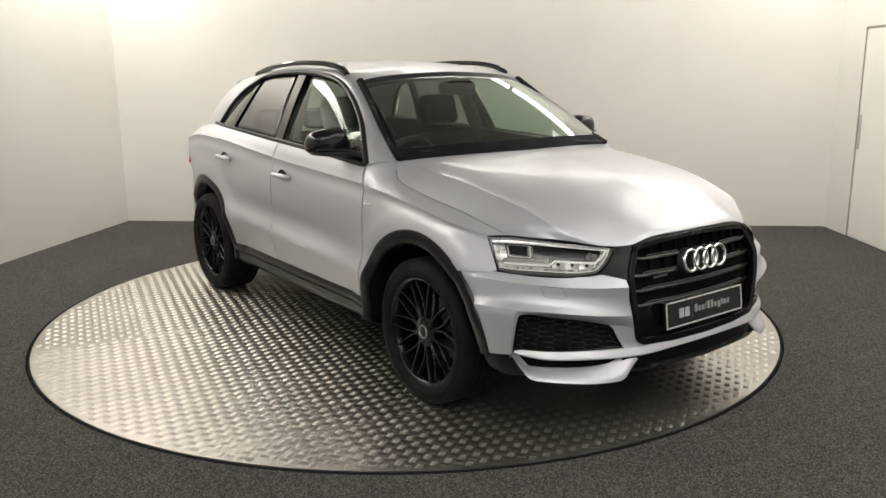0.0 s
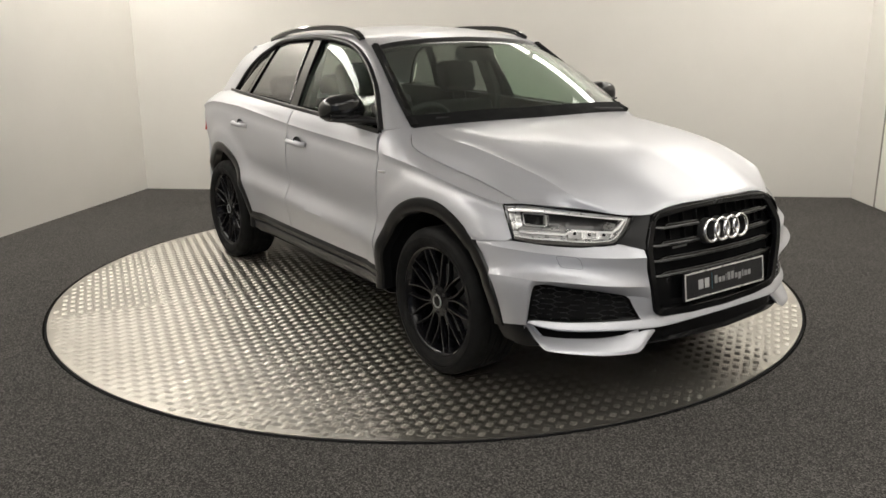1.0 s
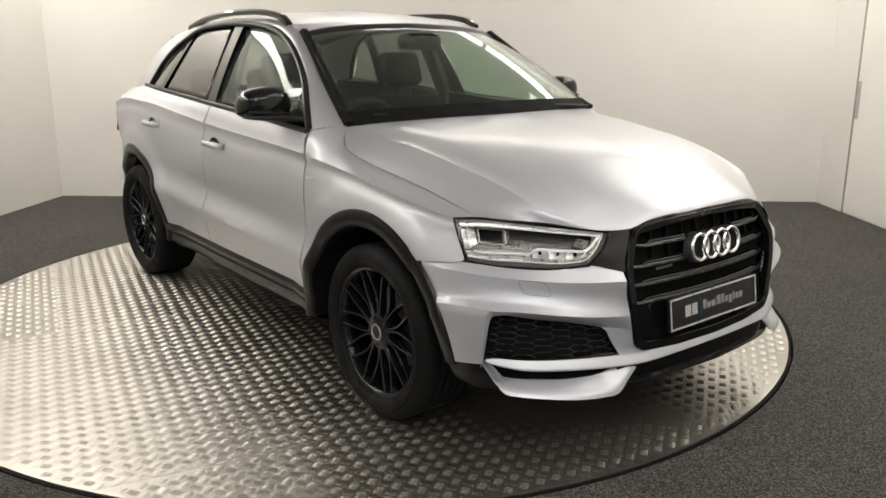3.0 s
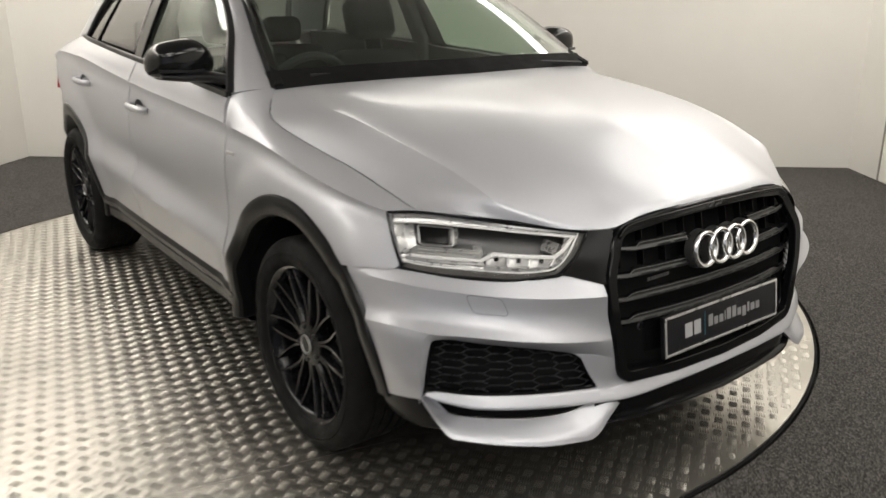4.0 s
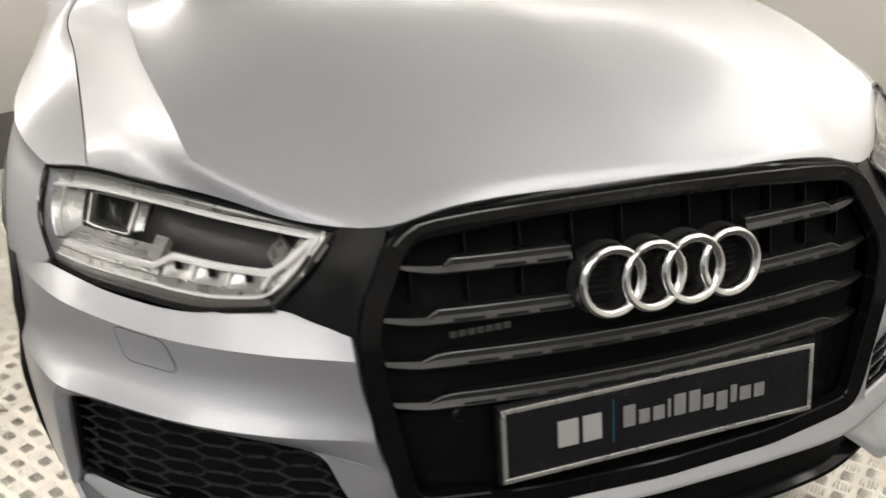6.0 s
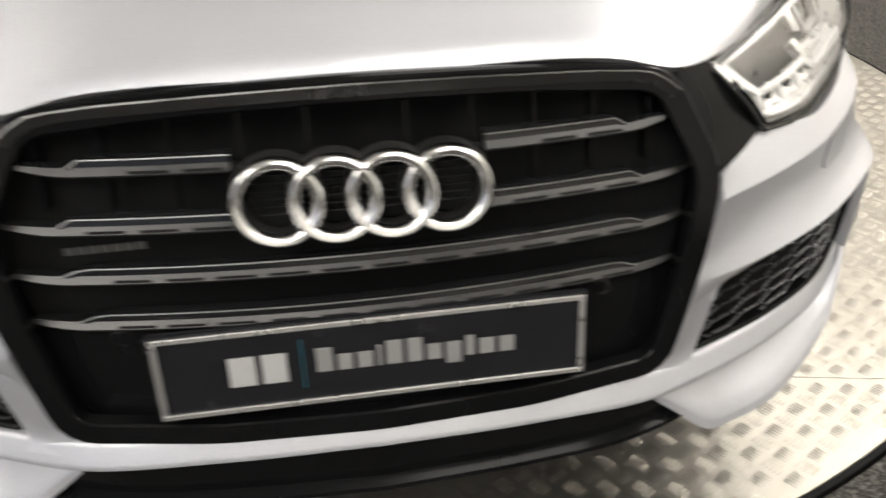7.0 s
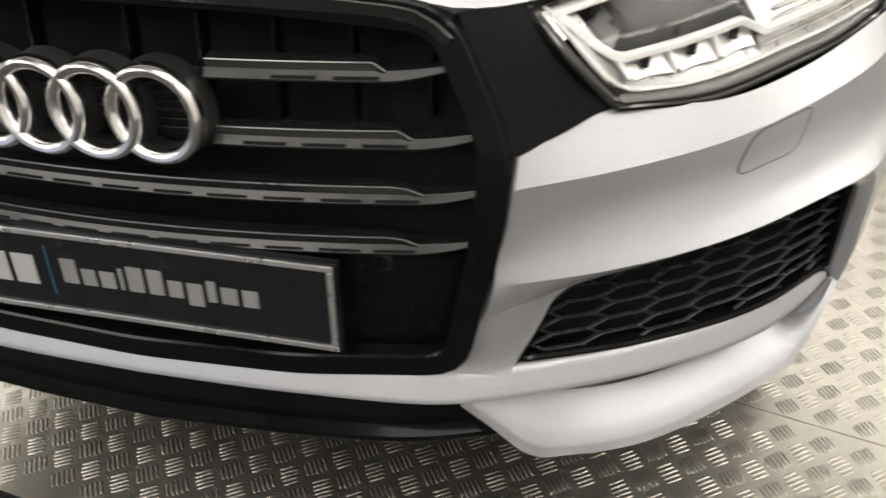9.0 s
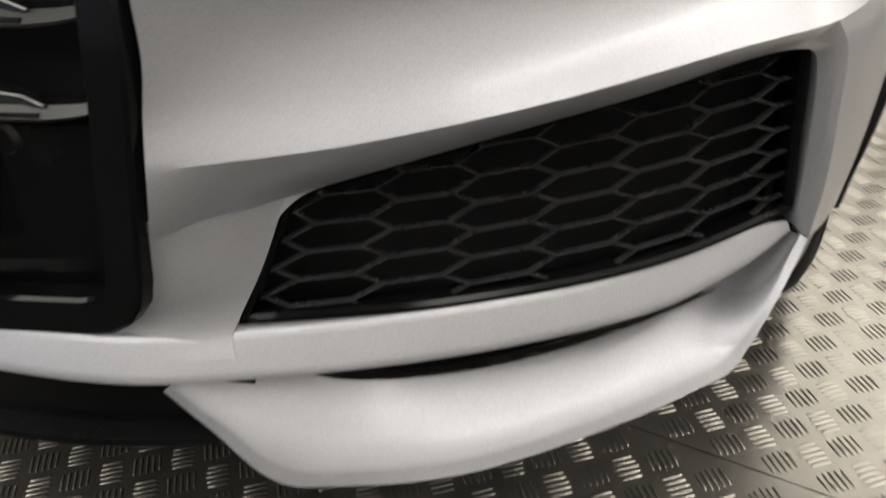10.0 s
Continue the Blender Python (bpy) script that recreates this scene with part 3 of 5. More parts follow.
for s in (1, -1):
    fd, rd = doors["front_door", s], doors["rear_door", s]
    pane("window_glass", window_grid(lambda t: -0.56 - 0.09 * t, lambda t: -1.475 - 0.035 * t), DOOR_GLASS, fd, "clear door window", s)
    pane("window_glass", window_grid(lambda t: -1.575 - 0.11 * t, lambda t: -2.30 + 0.14 * t), DARK_GLASS, rd, "dark tinted door window", s)
    pane("quarter_window", window_grid(lambda t: -2.35 + 0.10 * t, lambda t: -2.735 + 0.33 * t), DARK_GLASS, car, "small dark tinted side window", s)
    # black trims: outline, belt line and the pillars between the panes
    bm = bmesh.new()
    sweep(bm, curve(WINDOW_TOP, 60) * (1, s, 1), slab(0.022, 0.030, 0.006), up=(0, 1, 0.4))
    part("window_surround", bm, SATIN, car, "black window surround")
    bm = bmesh.new()
    xs = np.linspace(-0.52, -2.745, 40)
    sweep(bm, np.stack([xs, (belt_y(xs) + 0.001) * s, belt_z(xs) + 0.004], -1), slab(0.014, 0.024, 0.004))
    part("belt_moulding", bm, SATIN, car, "black belt moulding")
    for name, a, b, wide in (("centre_pillar", (-1.525, 0.0), (-1.60, 1.0), 0.095), ("rear_pillar_trim", (-2.325, 0.0), (-2.20, 1.0), 0.040)):
        g = window_grid(lambda t: a[0] + (b[0] - a[0]) * t + wide / 2, lambda t: a[0] + (b[0] - a[0]) * t - wide / 2, 5, 10, 0.004)
        sheet(name, [g], GLOSS, car, "gloss black pillar cover", side=s, thick=0.03)
    # sill and wheel arch claddings
    xs = np.linspace(-0.455, -2.150, 30)
    for name, material, label, spots in (
        ("sill_cladding", CLAD, "black plastic sill cladding", ((-0.022, 0.418), (0.002, 0.410), (0.010, 0.388), (0.004, 0.365), (-0.016, 0.352))),
        # lower sill's base colour is lightened to carry the turntable's reflection
        ("sill_step", SILL_LIT, "lower sill edge, lightened for the tread plate's reflection", ((-0.020, 0.350), (-0.010, 0.342), (-0.012, 0.318), (-0.020, 0.296), (-0.060, 0.262), (-0.20, 0.235))),
    ):
        rows = [np.stack([xs, side_y(xs, 0.40 + 0 * xs) + o, 0 * xs + z], -1) for o, z in spots]
        sheet(name, [np.array(rows)], material, car, label, side=s, thick=0.004, middle=(-1.25, 0, 0.5))
    for k, ax in enumerate(AXLES):
        lo, hi = ((0.06, math.pi + 0.09), (-0.09, math.pi - 0.22))[k]
        ang = np.linspace(lo, hi, 60)
        rows = []
        for r, o in ((0.486, -0.004), (0.480, 0.006), (0.468, 0.010), (0.440, 0.009), (0.424, 0.004), (0.416, -0.006), (0.414, -0.05)):
            x, z = ax + r * np.cos(ang), HUB_Z + r * np.sin(ang)
            y = side_y(ax + 0.475 * np.cos(ang), np.maximum(HUB_Z + 0.475 * np.sin(ang), 0.37))
            if k == 0:
                lip = np.interp(np.clip(z, 0.37, 0.70), (0.372, 0.45, 0.515, 0.575, 0.64, 0.70), (0.866, 0.884, 0.895, 0.900, 0.896, 0.90))
                y = np.where(x > 0.28, np.minimum(y, lip), y)
            rows.append(np.stack([x, y + o, z], -1))
        sheet("wheel_arch_cladding", [np.array(rows)], CLAD, car, "dark grey plastic wheel arch cladding", side=s, thick=0.004, middle=(ax, 0, 0.4))
        rows = [np.stack([ax + 0.43 * np.cos(ang), np.minimum(y, side_y(ax + 0.475 * np.cos(ang), np.maximum(HUB_Z + 0.475 * np.sin(ang), 0.37)) - 0.006), HUB_Z + 0.43 * np.sin(ang)], -1) for y in (0.88, 0.72, 0.52)]
        rows += [np.stack([ax + r * np.cos(ang), 0 * ang + 0.52, HUB_Z + r * np.sin(ang)], -1) for r in (0.30, 0.02)]
        sheet("wheel_arch_liner", [np.array(rows)], MATT, car, "black wheel arch liner", side=s, thick=0.0)

# body behind and below, dark inside
bm = bmesh.new()
box(bm, (-2.10, -0.78, 0.235), (-0.50, 0.78, 0.30), 0.01)
box(bm, (-3.30, -0.52, 0.30), (0.62, 0.52, 0.42), 0.01)
part("underbody", bm, MATT, car, "black underbody")
bm = bmesh.new()
box(bm, (-0.42, -0.50, 0.40), (0.66, 0.50, 0.78), 0.03)
part("engine_bay", bm, MATT, car, "dark engine bay")


# ---- rear end ----
def rear_wrap(z, xs, ys):
    return [(x, y, z) for x, y in zip(xs, ys)]


TAIL = (rear_wrap(0.30, (-3.34, -3.31, -3.22, -3.06), (0, 0.45, 0.66, 0.76)), rear_wrap(0.45, (-3.42, -3.38, -3.26, -3.07), (0, 0.50, 0.71, 0.810)), rear_wrap(0.68, (-3.42, -3.38, -3.26, -3.07), (0, 0.50, 0.71, 0.810)))
GATE = (TAIL[2], rear_wrap(0.90, (-3.40, -3.36, -3.24, -3.08), (0, 0.50, 0.70, 0.790)), rear_wrap(1.08, (-3.29, -3.26, -3.18, -3.09), (0, 0.50, 0.67, 0.735)), rear_wrap(1.128, (-3.21, -3.20, -3.16, -3.10), (0, 0.45, 0.62, 0.685)))
sheet("rear_bumper", [whole(loft(TAIL, 18, 10).transpose(1, 0, 2))], PAINT, car, "silver rear bumper", gap=0.002)
sheet("tailgate", [whole(loft(GATE, 18, 12).transpose(1, 0, 2))], PAINT, car, "silver tailgate", gap=0.002)
bm = bmesh.new()
sweep(bm, whole(np.array([curve(((-2.82, 0, 1.487), (-2.82, 0.3, 1.477), (-2.79, 0.48, 1.448)), 8)]).transpose(1, 0, 2))[:, 0], [(-0.10, -0.02), (0.04, -0.012), (0.05, 0.0), (-0.06, 0.008)])
part("roof_spoiler", bm, PAINT, car, "silver roof spoiler")
for s in (1, -1):
    g = loft((rear_wrap(0.86, (-3.06, -3.15, -3.27), (0.825, 0.775, 0.67)), rear_wrap(0.95, (-3.05, -3.14, -3.25), (0.815, 0.765, 0.65)), rear_wrap(1.05, (-3.045, -3.12, -3.21), (0.795, 0.735, 0.63))), 10, 8)
    sheet("tail_lamp", [g + np.array((-0.006, 0.006, 0))], RED_GLASS, car, "red tail lamp", side=s)

# ---- front bumper ----
MESH_BLACK = plain("mesh_black", (0.024, 0.024, 0.026), 0.28, spec=0.6, vary=0.15, scale=30.0)
GAP_GREY = plain("dull_joint", (0.10, 0.10, 0.11), 0.6, vary=0.1, scale=20.0)


def on(grid, u, v):
    """The place on a grid [v, u] at fractions u, v."""
    nv, nu = grid.shape[:2]
    a, b = min(max(u, 0), 1) * (nu - 1), min(max(v, 0), 1) * (nv - 1)
    i, j = min(int(a), nu - 2), min(int(b), nv - 2)
    f, g = a - i, b - j
    return (grid[j, i] * (1 - f) + grid[j, i + 1] * f) * (1 - g) + (grid[j + 1, i] * (1 - f) + grid[j + 1, i + 1] * f) * g


def rounded(points, r, n=5):
    """A closed path with its corners rounded."""
    out, p = [], [Vector(q) for q in points]
    for i, c in enumerate(p):
        a, b = p[i - 1], p[(i + 1) % len(p)]
        ra = min(r, (a - c).length * 0.45)
        rb = min(r, (b - c).length * 0.45)
        s, e = c + (a - c).normalized() * ra, c + (b - c).normalized() * rb
        for k in range(n):
            t = k / (n - 1)
            out.append(s * (1 - t) ** 2 + c * 2 * t * (1 - t) + e * t**2)
    return out


# rows from the headlight's lower edge down to the lip over the air intake, each from the wheel arch to the grille
BUMPER = (
    ((0.318, 0.890, 0.717), (0.40, 0.862, 0.714), (0.460, 0.833, 0.7135), (0.515, 0.798, 0.710), (0.603, 0.733, 0.703), (0.702, 0.636, 0.702), (0.757, 0.528, 0.711), (0.828, 0.447, 0.690)),
    ((0.335, 0.894, 0.690), (0.42, 0.870, 0.687), (0.490, 0.842, 0.685), (0.546, 0.812, 0.682), (0.632, 0.745, 0.676), (0.722, 0.652, 0.669), (0.789, 0.547, 0.663), (0.844, 0.446, 0.662)),
    ((0.356, 0.895, 0.640), (0.436, 0.871, 0.640), (0.502, 0.844, 0.638), (0.556, 0.814, 0.635), (0.641, 0.746, 0.630), (0.727, 0.651, 0.622), (0.789, 0.543, 0.614), (0.841, 0.438, 0.608)),
    ((0.368, 0.897, 0.605), (0.446, 0.874, 0.608), (0.512, 0.849, 0.608), (0.570, 0.819, 0.606), (0.651, 0.755, 0.603), (0.738, 0.657, 0.594), (0.797, 0.546, 0.583), (0.8445, 0.430, 0.573)),
    ((0.395, 0.903, 0.572), (0.470, 0.884, 0.579), (0.545, 0.858, 0.582), (0.609, 0.8285, 0.580), (0.672, 0.771, 0.580), (0.757, 0.666, 0.569), (0.812, 0.552, 0.554), (0.852, 0.428, 0.542)),
)
STEPS = [5, 5, 6, 7, 9, 9, 9]
SPLIT = 16
FACE = loft(BUMPER[1:], STEPS, 16)
UPPER = [loft(BUMPER[:2], STEPS, 5), FACE]
# side facet between the wheel arch and the flange round the intake
OUTER = loft((
    tuple(BUMPER[4][:4]),
    ((0.405, 0.901, 0.552), (0.474, 0.886, 0.559), (0.545, 0.863, 0.563), (0.599, 0.8375, 0.562)),
    ((0.420, 0.895, 0.500), (0.482, 0.884, 0.502), (0.545, 0.864, 0.503), (0.593, 0.8425, 0.503)),
    ((0.432, 0.882, 0.435), (0.490, 0.877, 0.438), (0.546, 0.862, 0.440), (0.590, 0.8435, 0.440)),
    ((0.440, 0.868, 0.372), (0.495, 0.867, 0.380), (0.548, 0.854, 0.388), (0.588, 0.8400, 0.394)),
), STEPS[:3], [4, 7, 6, 5])
# the flange turns in from the lip and the facet's edge to the opening
edge = np.concatenate([FACE[-1][:SPLIT - 1:-1], OUTER[:, -1]])
OPENING = curve(((0.852, 0.415, 0.490), (0.798, 0.490, 0.502), (0.750, 0.605, 0.530), (0.690, 0.705, 0.547), (0.618, 0.806, 0.5615), (0.606, 0.8175, 0.556), (0.601, 0.8215, 0.538), (0.590, 0.826, 0.468), (0.580, 0.828, 0.400)), [6, 10, 9, 9, 3, 3, 9, 7])
far = np.r_[0, np.cumsum(np.linalg.norm(np.diff(edge, axis=0), axis=1))] / np.linalg.norm(np.diff(edge, axis=0), axis=1).sum()
near_far = np.r_[0, np.cumsum(np.linalg.norm(np.diff(OPENING, axis=0), axis=1))] / np.linalg.norm(np.diff(OPENING, axis=0), axis=1).sum()
rim_in = np.stack([np.interp(far, near_far, OPENING[:, k]) for k in range(3)], -1)
swell = np.array((0.0035, 0.0025, -0.001))
FLANGE = np.array([edge, edge * 0.88 + rim_in * 0.12 + swell * 0.2, edge * 0.55 + rim_in * 0.45 + swell * 0.5, edge * 0.22 + rim_in * 0.78 + swell * 0.3, rim_in, rim_in + np.array((-0.014, -0.009, 0.0))])
# the panel between intake and grille runs out into the strip below
INNER = loft((
    ((0.798, 0.490, 0.502), (0.828, 0.452, 0.497), (0.853, 0.406, 0.490)),
    ((0.815, 0.470, 0.450), (0.838, 0.434, 0.448), (0.853, 0.396, 0.446)),
    ((0.829, 0.453, 0.415), (0.846, 0.414, 0.415), (0.8575, 0.368, 0.416)),
    ((0.836, 0.448, 0.402), (0.853, 0.405, 0.402), (0.865, 0.355, 0.403)),
    ((0.844, 0.4525, 0.388), (0.860, 0.408, 0.389), (0.874, 0.352, 0.391)),
), 10, [6, 5, 5, 5])
FOG_TOP = ((0.604, 0.818, 0.562), (0.69, 0.705, 0.547), (0.750, 0.605, 0.530), (0.798, 0.490, 0.502))
FOG_LOW = ((0.580, 0.828, 0.405), (0.68, 0.735, 0.400), (0.766, 0.60, 0.398), (0.834, 0.446, 0.402))
FOG = loft((FOG_TOP, FOG_LOW), 40, 12)


def corner_fill(ru, rv):
    """Paint that rounds the intake's upper inner corner and leans over into the panel beside the grille."""
    arc = np.array([on(FOG, 1 - ru * (1 - t) ** 2, rv * t**2) for t in np.linspace(0, 1, 9)])
    a, b, c = INNER[0, 0], INNER[-1, 0], INNER[0, -1]
    n = np.cross(b - a, c - a)
    flat = a[0] - ((arc - a)[:, 1:] @ n[1:]) / n[0]
    arc[:, 0] += (flat - arc[:, 0]) * np.linspace(0, 1, 9)
    return np.array([[on(FOG, 1, 0)] * 9, arc])


CORNERS = [corner_fill(0.075, 0.22)]
BLADE = (
    ((0.800, 0.385, 0.362), (0.81, 0.43, 0.330), (0.805, 0.470, 0.302), (0.800, 0.485, 0.296), (0.79, 0.52, 0.296), (0.76, 0.58, 0.297), (0.69, 0.67, 0.300), (0.628, 0.738, 0.3065), (0.61, 0.755, 0.308), (0.603, 0.762, 0.318), (0.585, 0.783, 0.349), (0.56, 0.81, 0.390)),
    ((0.858, 0.378, 0.362), (0.861, 0.430, 0.322), (0.864, 0.470, 0.291), (0.861, 0.487, 0.283), (0.850, 0.520, 0.281), (0.818, 0.60, 0.282), (0.745, 0.70, 0.286), (0.680, 0.771, 0.2925), (0.656, 0.796, 0.2985), (0.642, 0.806, 0.313), (0.620, 0.821, 0.343), (0.588, 0.840, 0.393)),
    ((0.856, 0.386, 0.366), (0.858, 0.440, 0.332), (0.858, 0.477, 0.306), (0.854, 0.494, 0.298), (0.843, 0.525, 0.296), (0.811, 0.60, 0.295), (0.739, 0.697, 0.297), (0.674, 0.765, 0.303), (0.651, 0.788, 0.308), (0.638, 0.799, 0.320), (0.616, 0.8145, 0.347), (0.584, 0.834, 0.395)),
    ((0.848, 0.394, 0.373), (0.838, 0.425, 0.368), (0.822, 0.452, 0.361), (0.812, 0.476, 0.355), (0.798, 0.512, 0.343), (0.755, 0.592, 0.333), (0.690, 0.679, 0.331), (0.624, 0.749, 0.334), (0.604, 0.768, 0.336), (0.598, 0.776, 0.337), (0.584, 0.793, 0.347), (0.566, 0.818, 0.370)),
)
BLADE_GRIDS = [loft(BLADE[k:k + 2], 64, 4) for k in range(3)]
# the strip that runs below intakes and grille
STRIP = ((0.902, 0, 0.398), (0.894, 0.2, 0.396), (0.868, 0.385, 0.389), (0.842, 0.452, 0.387), (0.766, 0.615, 0.389), (0.680, 0.738, 0.392), (0.586, 0.824, 0.402))
half = curve(STRIP, 36)
path = np.concatenate([mirrored(half)[:0:-1], half])
rise = np.interp(half[:, 1], (0, 0.36, 0.46, 0.60, 0.74, 0.80, 0.824), (0.018, 0.0185, 0.018, 0.0182, 0.0183, 0.0130, 0.004))
tall = np.concatenate([rise[:0:-1], rise])
bm = bmesh.new()
sweep(bm, path[::-1], [(0.10, -1.02), (-0.20, -0.98), (-0.36, -0.86), (-0.36, -0.66), (-0.24, -0.44), (0.30, 0.62), (0.46, 0.86), (0.62, 0.96), (1.0, 0.98), (1.0, -1.0)], scale=tall)
bumper = part("front_bumper", bm, PAINT, car, "silver sculpted front bumper")
for s in (1, -1):
    sheet("bumper_corner", UPPER + [OUTER, FLANGE, INNER] + CORNERS, PAINT, bumper, "silver bumper corner", side=s, thick=0.016, middle=(0.3, 0.3, 0.5), angle=18.0)
    sheet("bumper_blade", BLADE_GRIDS, PAINT, bumper, "silver blade below the air intake", side=s, thick=0.012, middle=(0.45, 0.45, 0.40), angle=38.0)
    # matt black sheet added behind the slot between strip and blade, for its shade
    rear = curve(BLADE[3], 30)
    sheet("slot_shade", [np.array([rear + np.array((-0.012, -0.008, -0.004)), rear + np.array((-0.030, -0.020, 0.020)), rear + np.array((-0.030, -0.020, 0.075))])], MATT, bumper, "matt black sheet that darkens the slot above the blade", side=s, thick=0.0)
    grid = loft((((0.438, 0.864, 0.374), (0.51, 0.856, 0.382), (0.568, 0.834, 0.392)), ((0.448, 0.856, 0.335), (0.525, 0.845, 0.335), (0.592, 0.820, 0.345)), ((0.455, 0.838, 0.302), (0.54, 0.820, 0.292), (0.622, 0.785, 0.303))), 12, 8)
    sheet("lower_valance", [grid], CLAD, bumper, "dark grey lower valance", side=s, thick=0.02)
    # cover of the washer jet, standing slightly proud
    u0, u1, low, tall_v = 0.472, 0.598, 0.02, 0.39
    flat = (u1 - u0) / tall_v * 0.55
    loop = rounded([(u0, low * flat, 0), (u1, low * flat, 0), (u1 + 0.024, (low + tall_v) * flat, 0), (u0 + 0.024, (low + tall_v) * flat, 0)], (u1 - u0) * 0.17)
    loop = [(p.x, p.y / flat) for p in loop]
    mid = ((u0 + u1) / 2 + 0.012, low + tall_v / 2)
    bm = bmesh.new()
    sweep(bm, [(on(FACE, *p) + np.array((0.0006, 0.0005, 0))) * (1, s, 1) for p in loop], slab(0.0014, 0.002), up=(0.75, 0.6 * s, 0.2), closed=True)
    part("washer_gap", bm, GAP_GREY, bumper, "dull joint")
    w = np.array([[on(FACE, mid[0] + (u - mid[0]) * k, mid[1] + (v - mid[1]) * k) for u, v in loop + loop[:1]] for k in (1.0, 0.85, 0.6, 0.3, 0.02)])
    sheet("washer_cover", [w + np.array((0.0012, 0.0010, 0.0003))], PAINT, bumper, "silver headlight washer cover", side=s, thick=0.004, middle=(0.3, 0.3, 0.5))
    # air intake: dark back, frame and honeycomb
    back = FOG + np.array((-0.034, -0.024, 0.0))
    intake = sheet("air_intake", [back], MATT, bumper, "black air intake", side=s, thick=0.0, middle=(0.3, 0.3, 0.48))
    ring = [on(FOG, u, 0) for u in np.linspace(0.02, 0.985, 24)] + [on(FOG, 0.985, v) for v in np.linspace(0.06, 0.91, 8)] + [on(FOG, u, 0.925) for u in np.linspace(0.96, 0.015, 24)] + [on(FOG, 0.012, v) for v in np.linspace(0.90, 0.05, 8)]
    bm = bmesh.new()
    sweep(bm, [(p + np.array((-0.011, -0.007, 0))) * (1, s, 1) for p in ring], slab(0.009, 0.022, 0.003), up=(0.8, 0.55 * s, 0), closed=True)
    part("intake_frame", bm, FRAME, intake, "black intake frame")
    bm = bmesh.new()
    pitch_u, pitch_z, flat = 0.1435, 0.0212, 0.0475
    head, foot = curve(FOG_TOP, 40)[:, 2], curve(FOG_LOW, 40)[:, 2]

    def cell_wall(u0, z0, u1, z1):
        """A thin wall of the mesh between two corners of a cell."""
        ends = []
        for t in np.linspace(0, 1, 9):
            u, z = u0 + (u1 - u0) * t, z0 + (z1 - z0) * t
            a, b = np.interp(u, np.linspace(0, 1, 40), head), np.interp(u, np.linspace(0, 1, 40), foot)
            if 0 <= u <= 1 and b <= z <= a:
                ends.append((u, (a - z) / (a - b)))
        if len(ends) > 1:
            sweep(bm, [(on(FOG, *p) + np.array((-0.012, -0.008, 0.0))) * (1, s, 1) for p in (ends[0], ends[-1])], [(-0.0012, 0.001), (0.0012, 0.001), (0.0010, 0.0046), (0.0005, 0.0058), (-0.0005, 0.0058), (-0.0010, 0.0046)], up=(0.8, 0.55 * s, 0))

    for col in range(-5, 5):
        for row in range(-8, 6):
            u, lean = 0.58 + col * pitch_u, 0.0165
            z = 0.4824 + row * pitch_z + (pitch_z / 2 if col % 2 else 0) - lean * col * pitch_u
            cell_wall(u - flat, z + lean * flat, u + flat, z - lean * flat)
            for way in (1, -1):
                cell_wall(u + flat, z - lean * flat, u + pitch_u - flat, z - lean * (pitch_u - flat) + way * pitch_z / 2)
    tagged(part("honeycomb", bm, MESH_BLACK, intake, "black honeycomb mesh", smooth=False), kind="stuff")

# the black lip under it
half = curve(((0.903, 0, 0.327), (0.895, 0.2, 0.331), (0.879, 0.33, 0.331), (0.860, 0.39, 0.329), (0.845, 0.425, 0.327), (0.832, 0.452, 0.325)), 24)
path = np.concatenate([mirrored(half)[:0:-1], half])
bm = bmesh.new()
sweep(bm, path[::-1], [(-0.006, -0.024), (-0.012, -0.020), (-0.010, -0.014), (0.004, -0.008), (0.000, 0.046), (0.05, 0.046), (0.05, -0.018), (0.02, -0.028)])
part("front_lip", bm, FRAME, bumper, "gloss black lower lip")
wall_path = curve(((0.80, 0, 0), (0.775, 0.36, 0), (0.70, 0.56, 0), (0.56, 0.71, 0), (0.40, 0.80, 0)), 16)
rows = np.array([wall_path + np.array((dx, 0, z)) for dx, z in ((-0.04, 0.30), (0.0, 0.34), (-0.01, 0.60), (-0.08, 0.72), (-0.2, 0.78))])
sheet("bumper_core", [whole(rows.transpose(1, 0, 2))], MATT, bumper, "black bumper core", thick=0.0)
bm = bmesh.new()
box(bm, (0.05, -0.70, 0.285), (0.60, 0.70, 0.325), 0.01)
box(bm, (0.55, -0.44, 0.300), (0.835, 0.44, 0.335), 0.01)
part("undertray", bm, MATT, car, "black undertray")


# ---- grille ----
HALF_GRILLE = ((0.826, 0.0, 0.834), (0.820, 0.20, 0.829), (0.796, 0.366, 0.808), (0.832, 0.424, 0.698), (0.846, 0.415, 0.600), (0.858, 0.382, 0.428), (0.884, 0.20, 0.421), (0.892, 0.0, 0.419))
loop = list(HALF_GRILLE) + [(x, -y, z) for x, y, z in HALF_GRILLE[-2:0:-1]]
grille = sheet("grille", [np.array([[(x - 0.05, y * k, z) for k in np.linspace(-1, 1, 18)] for x, y, z in HALF_GRILLE[1:-1]])], MATT, car, "black single-frame grille", thick=0.0, middle=(0.3, 0, 0.6))
bm = bmesh.new()
sweep(bm, rounded(loop, 0.032), [(-0.018, -0.014), (-0.018, 0.0055), (-0.0155, 0.008), (0.0105, 0.008), (0.013, 0.0055), (0.013, -0.014)], up=(1, 0, 0.09), closed=True)
part("grille_frame", bm, FRAME, grille, "gloss black grille frame")
# lighter strip paints the ceiling's reflection onto the frame's black top edge
FRAME_SHEEN = plain("frame_sheen", (0.10, 0.10, 0.10), 0.26, 0.9, vary=0.1, scale=20.0)
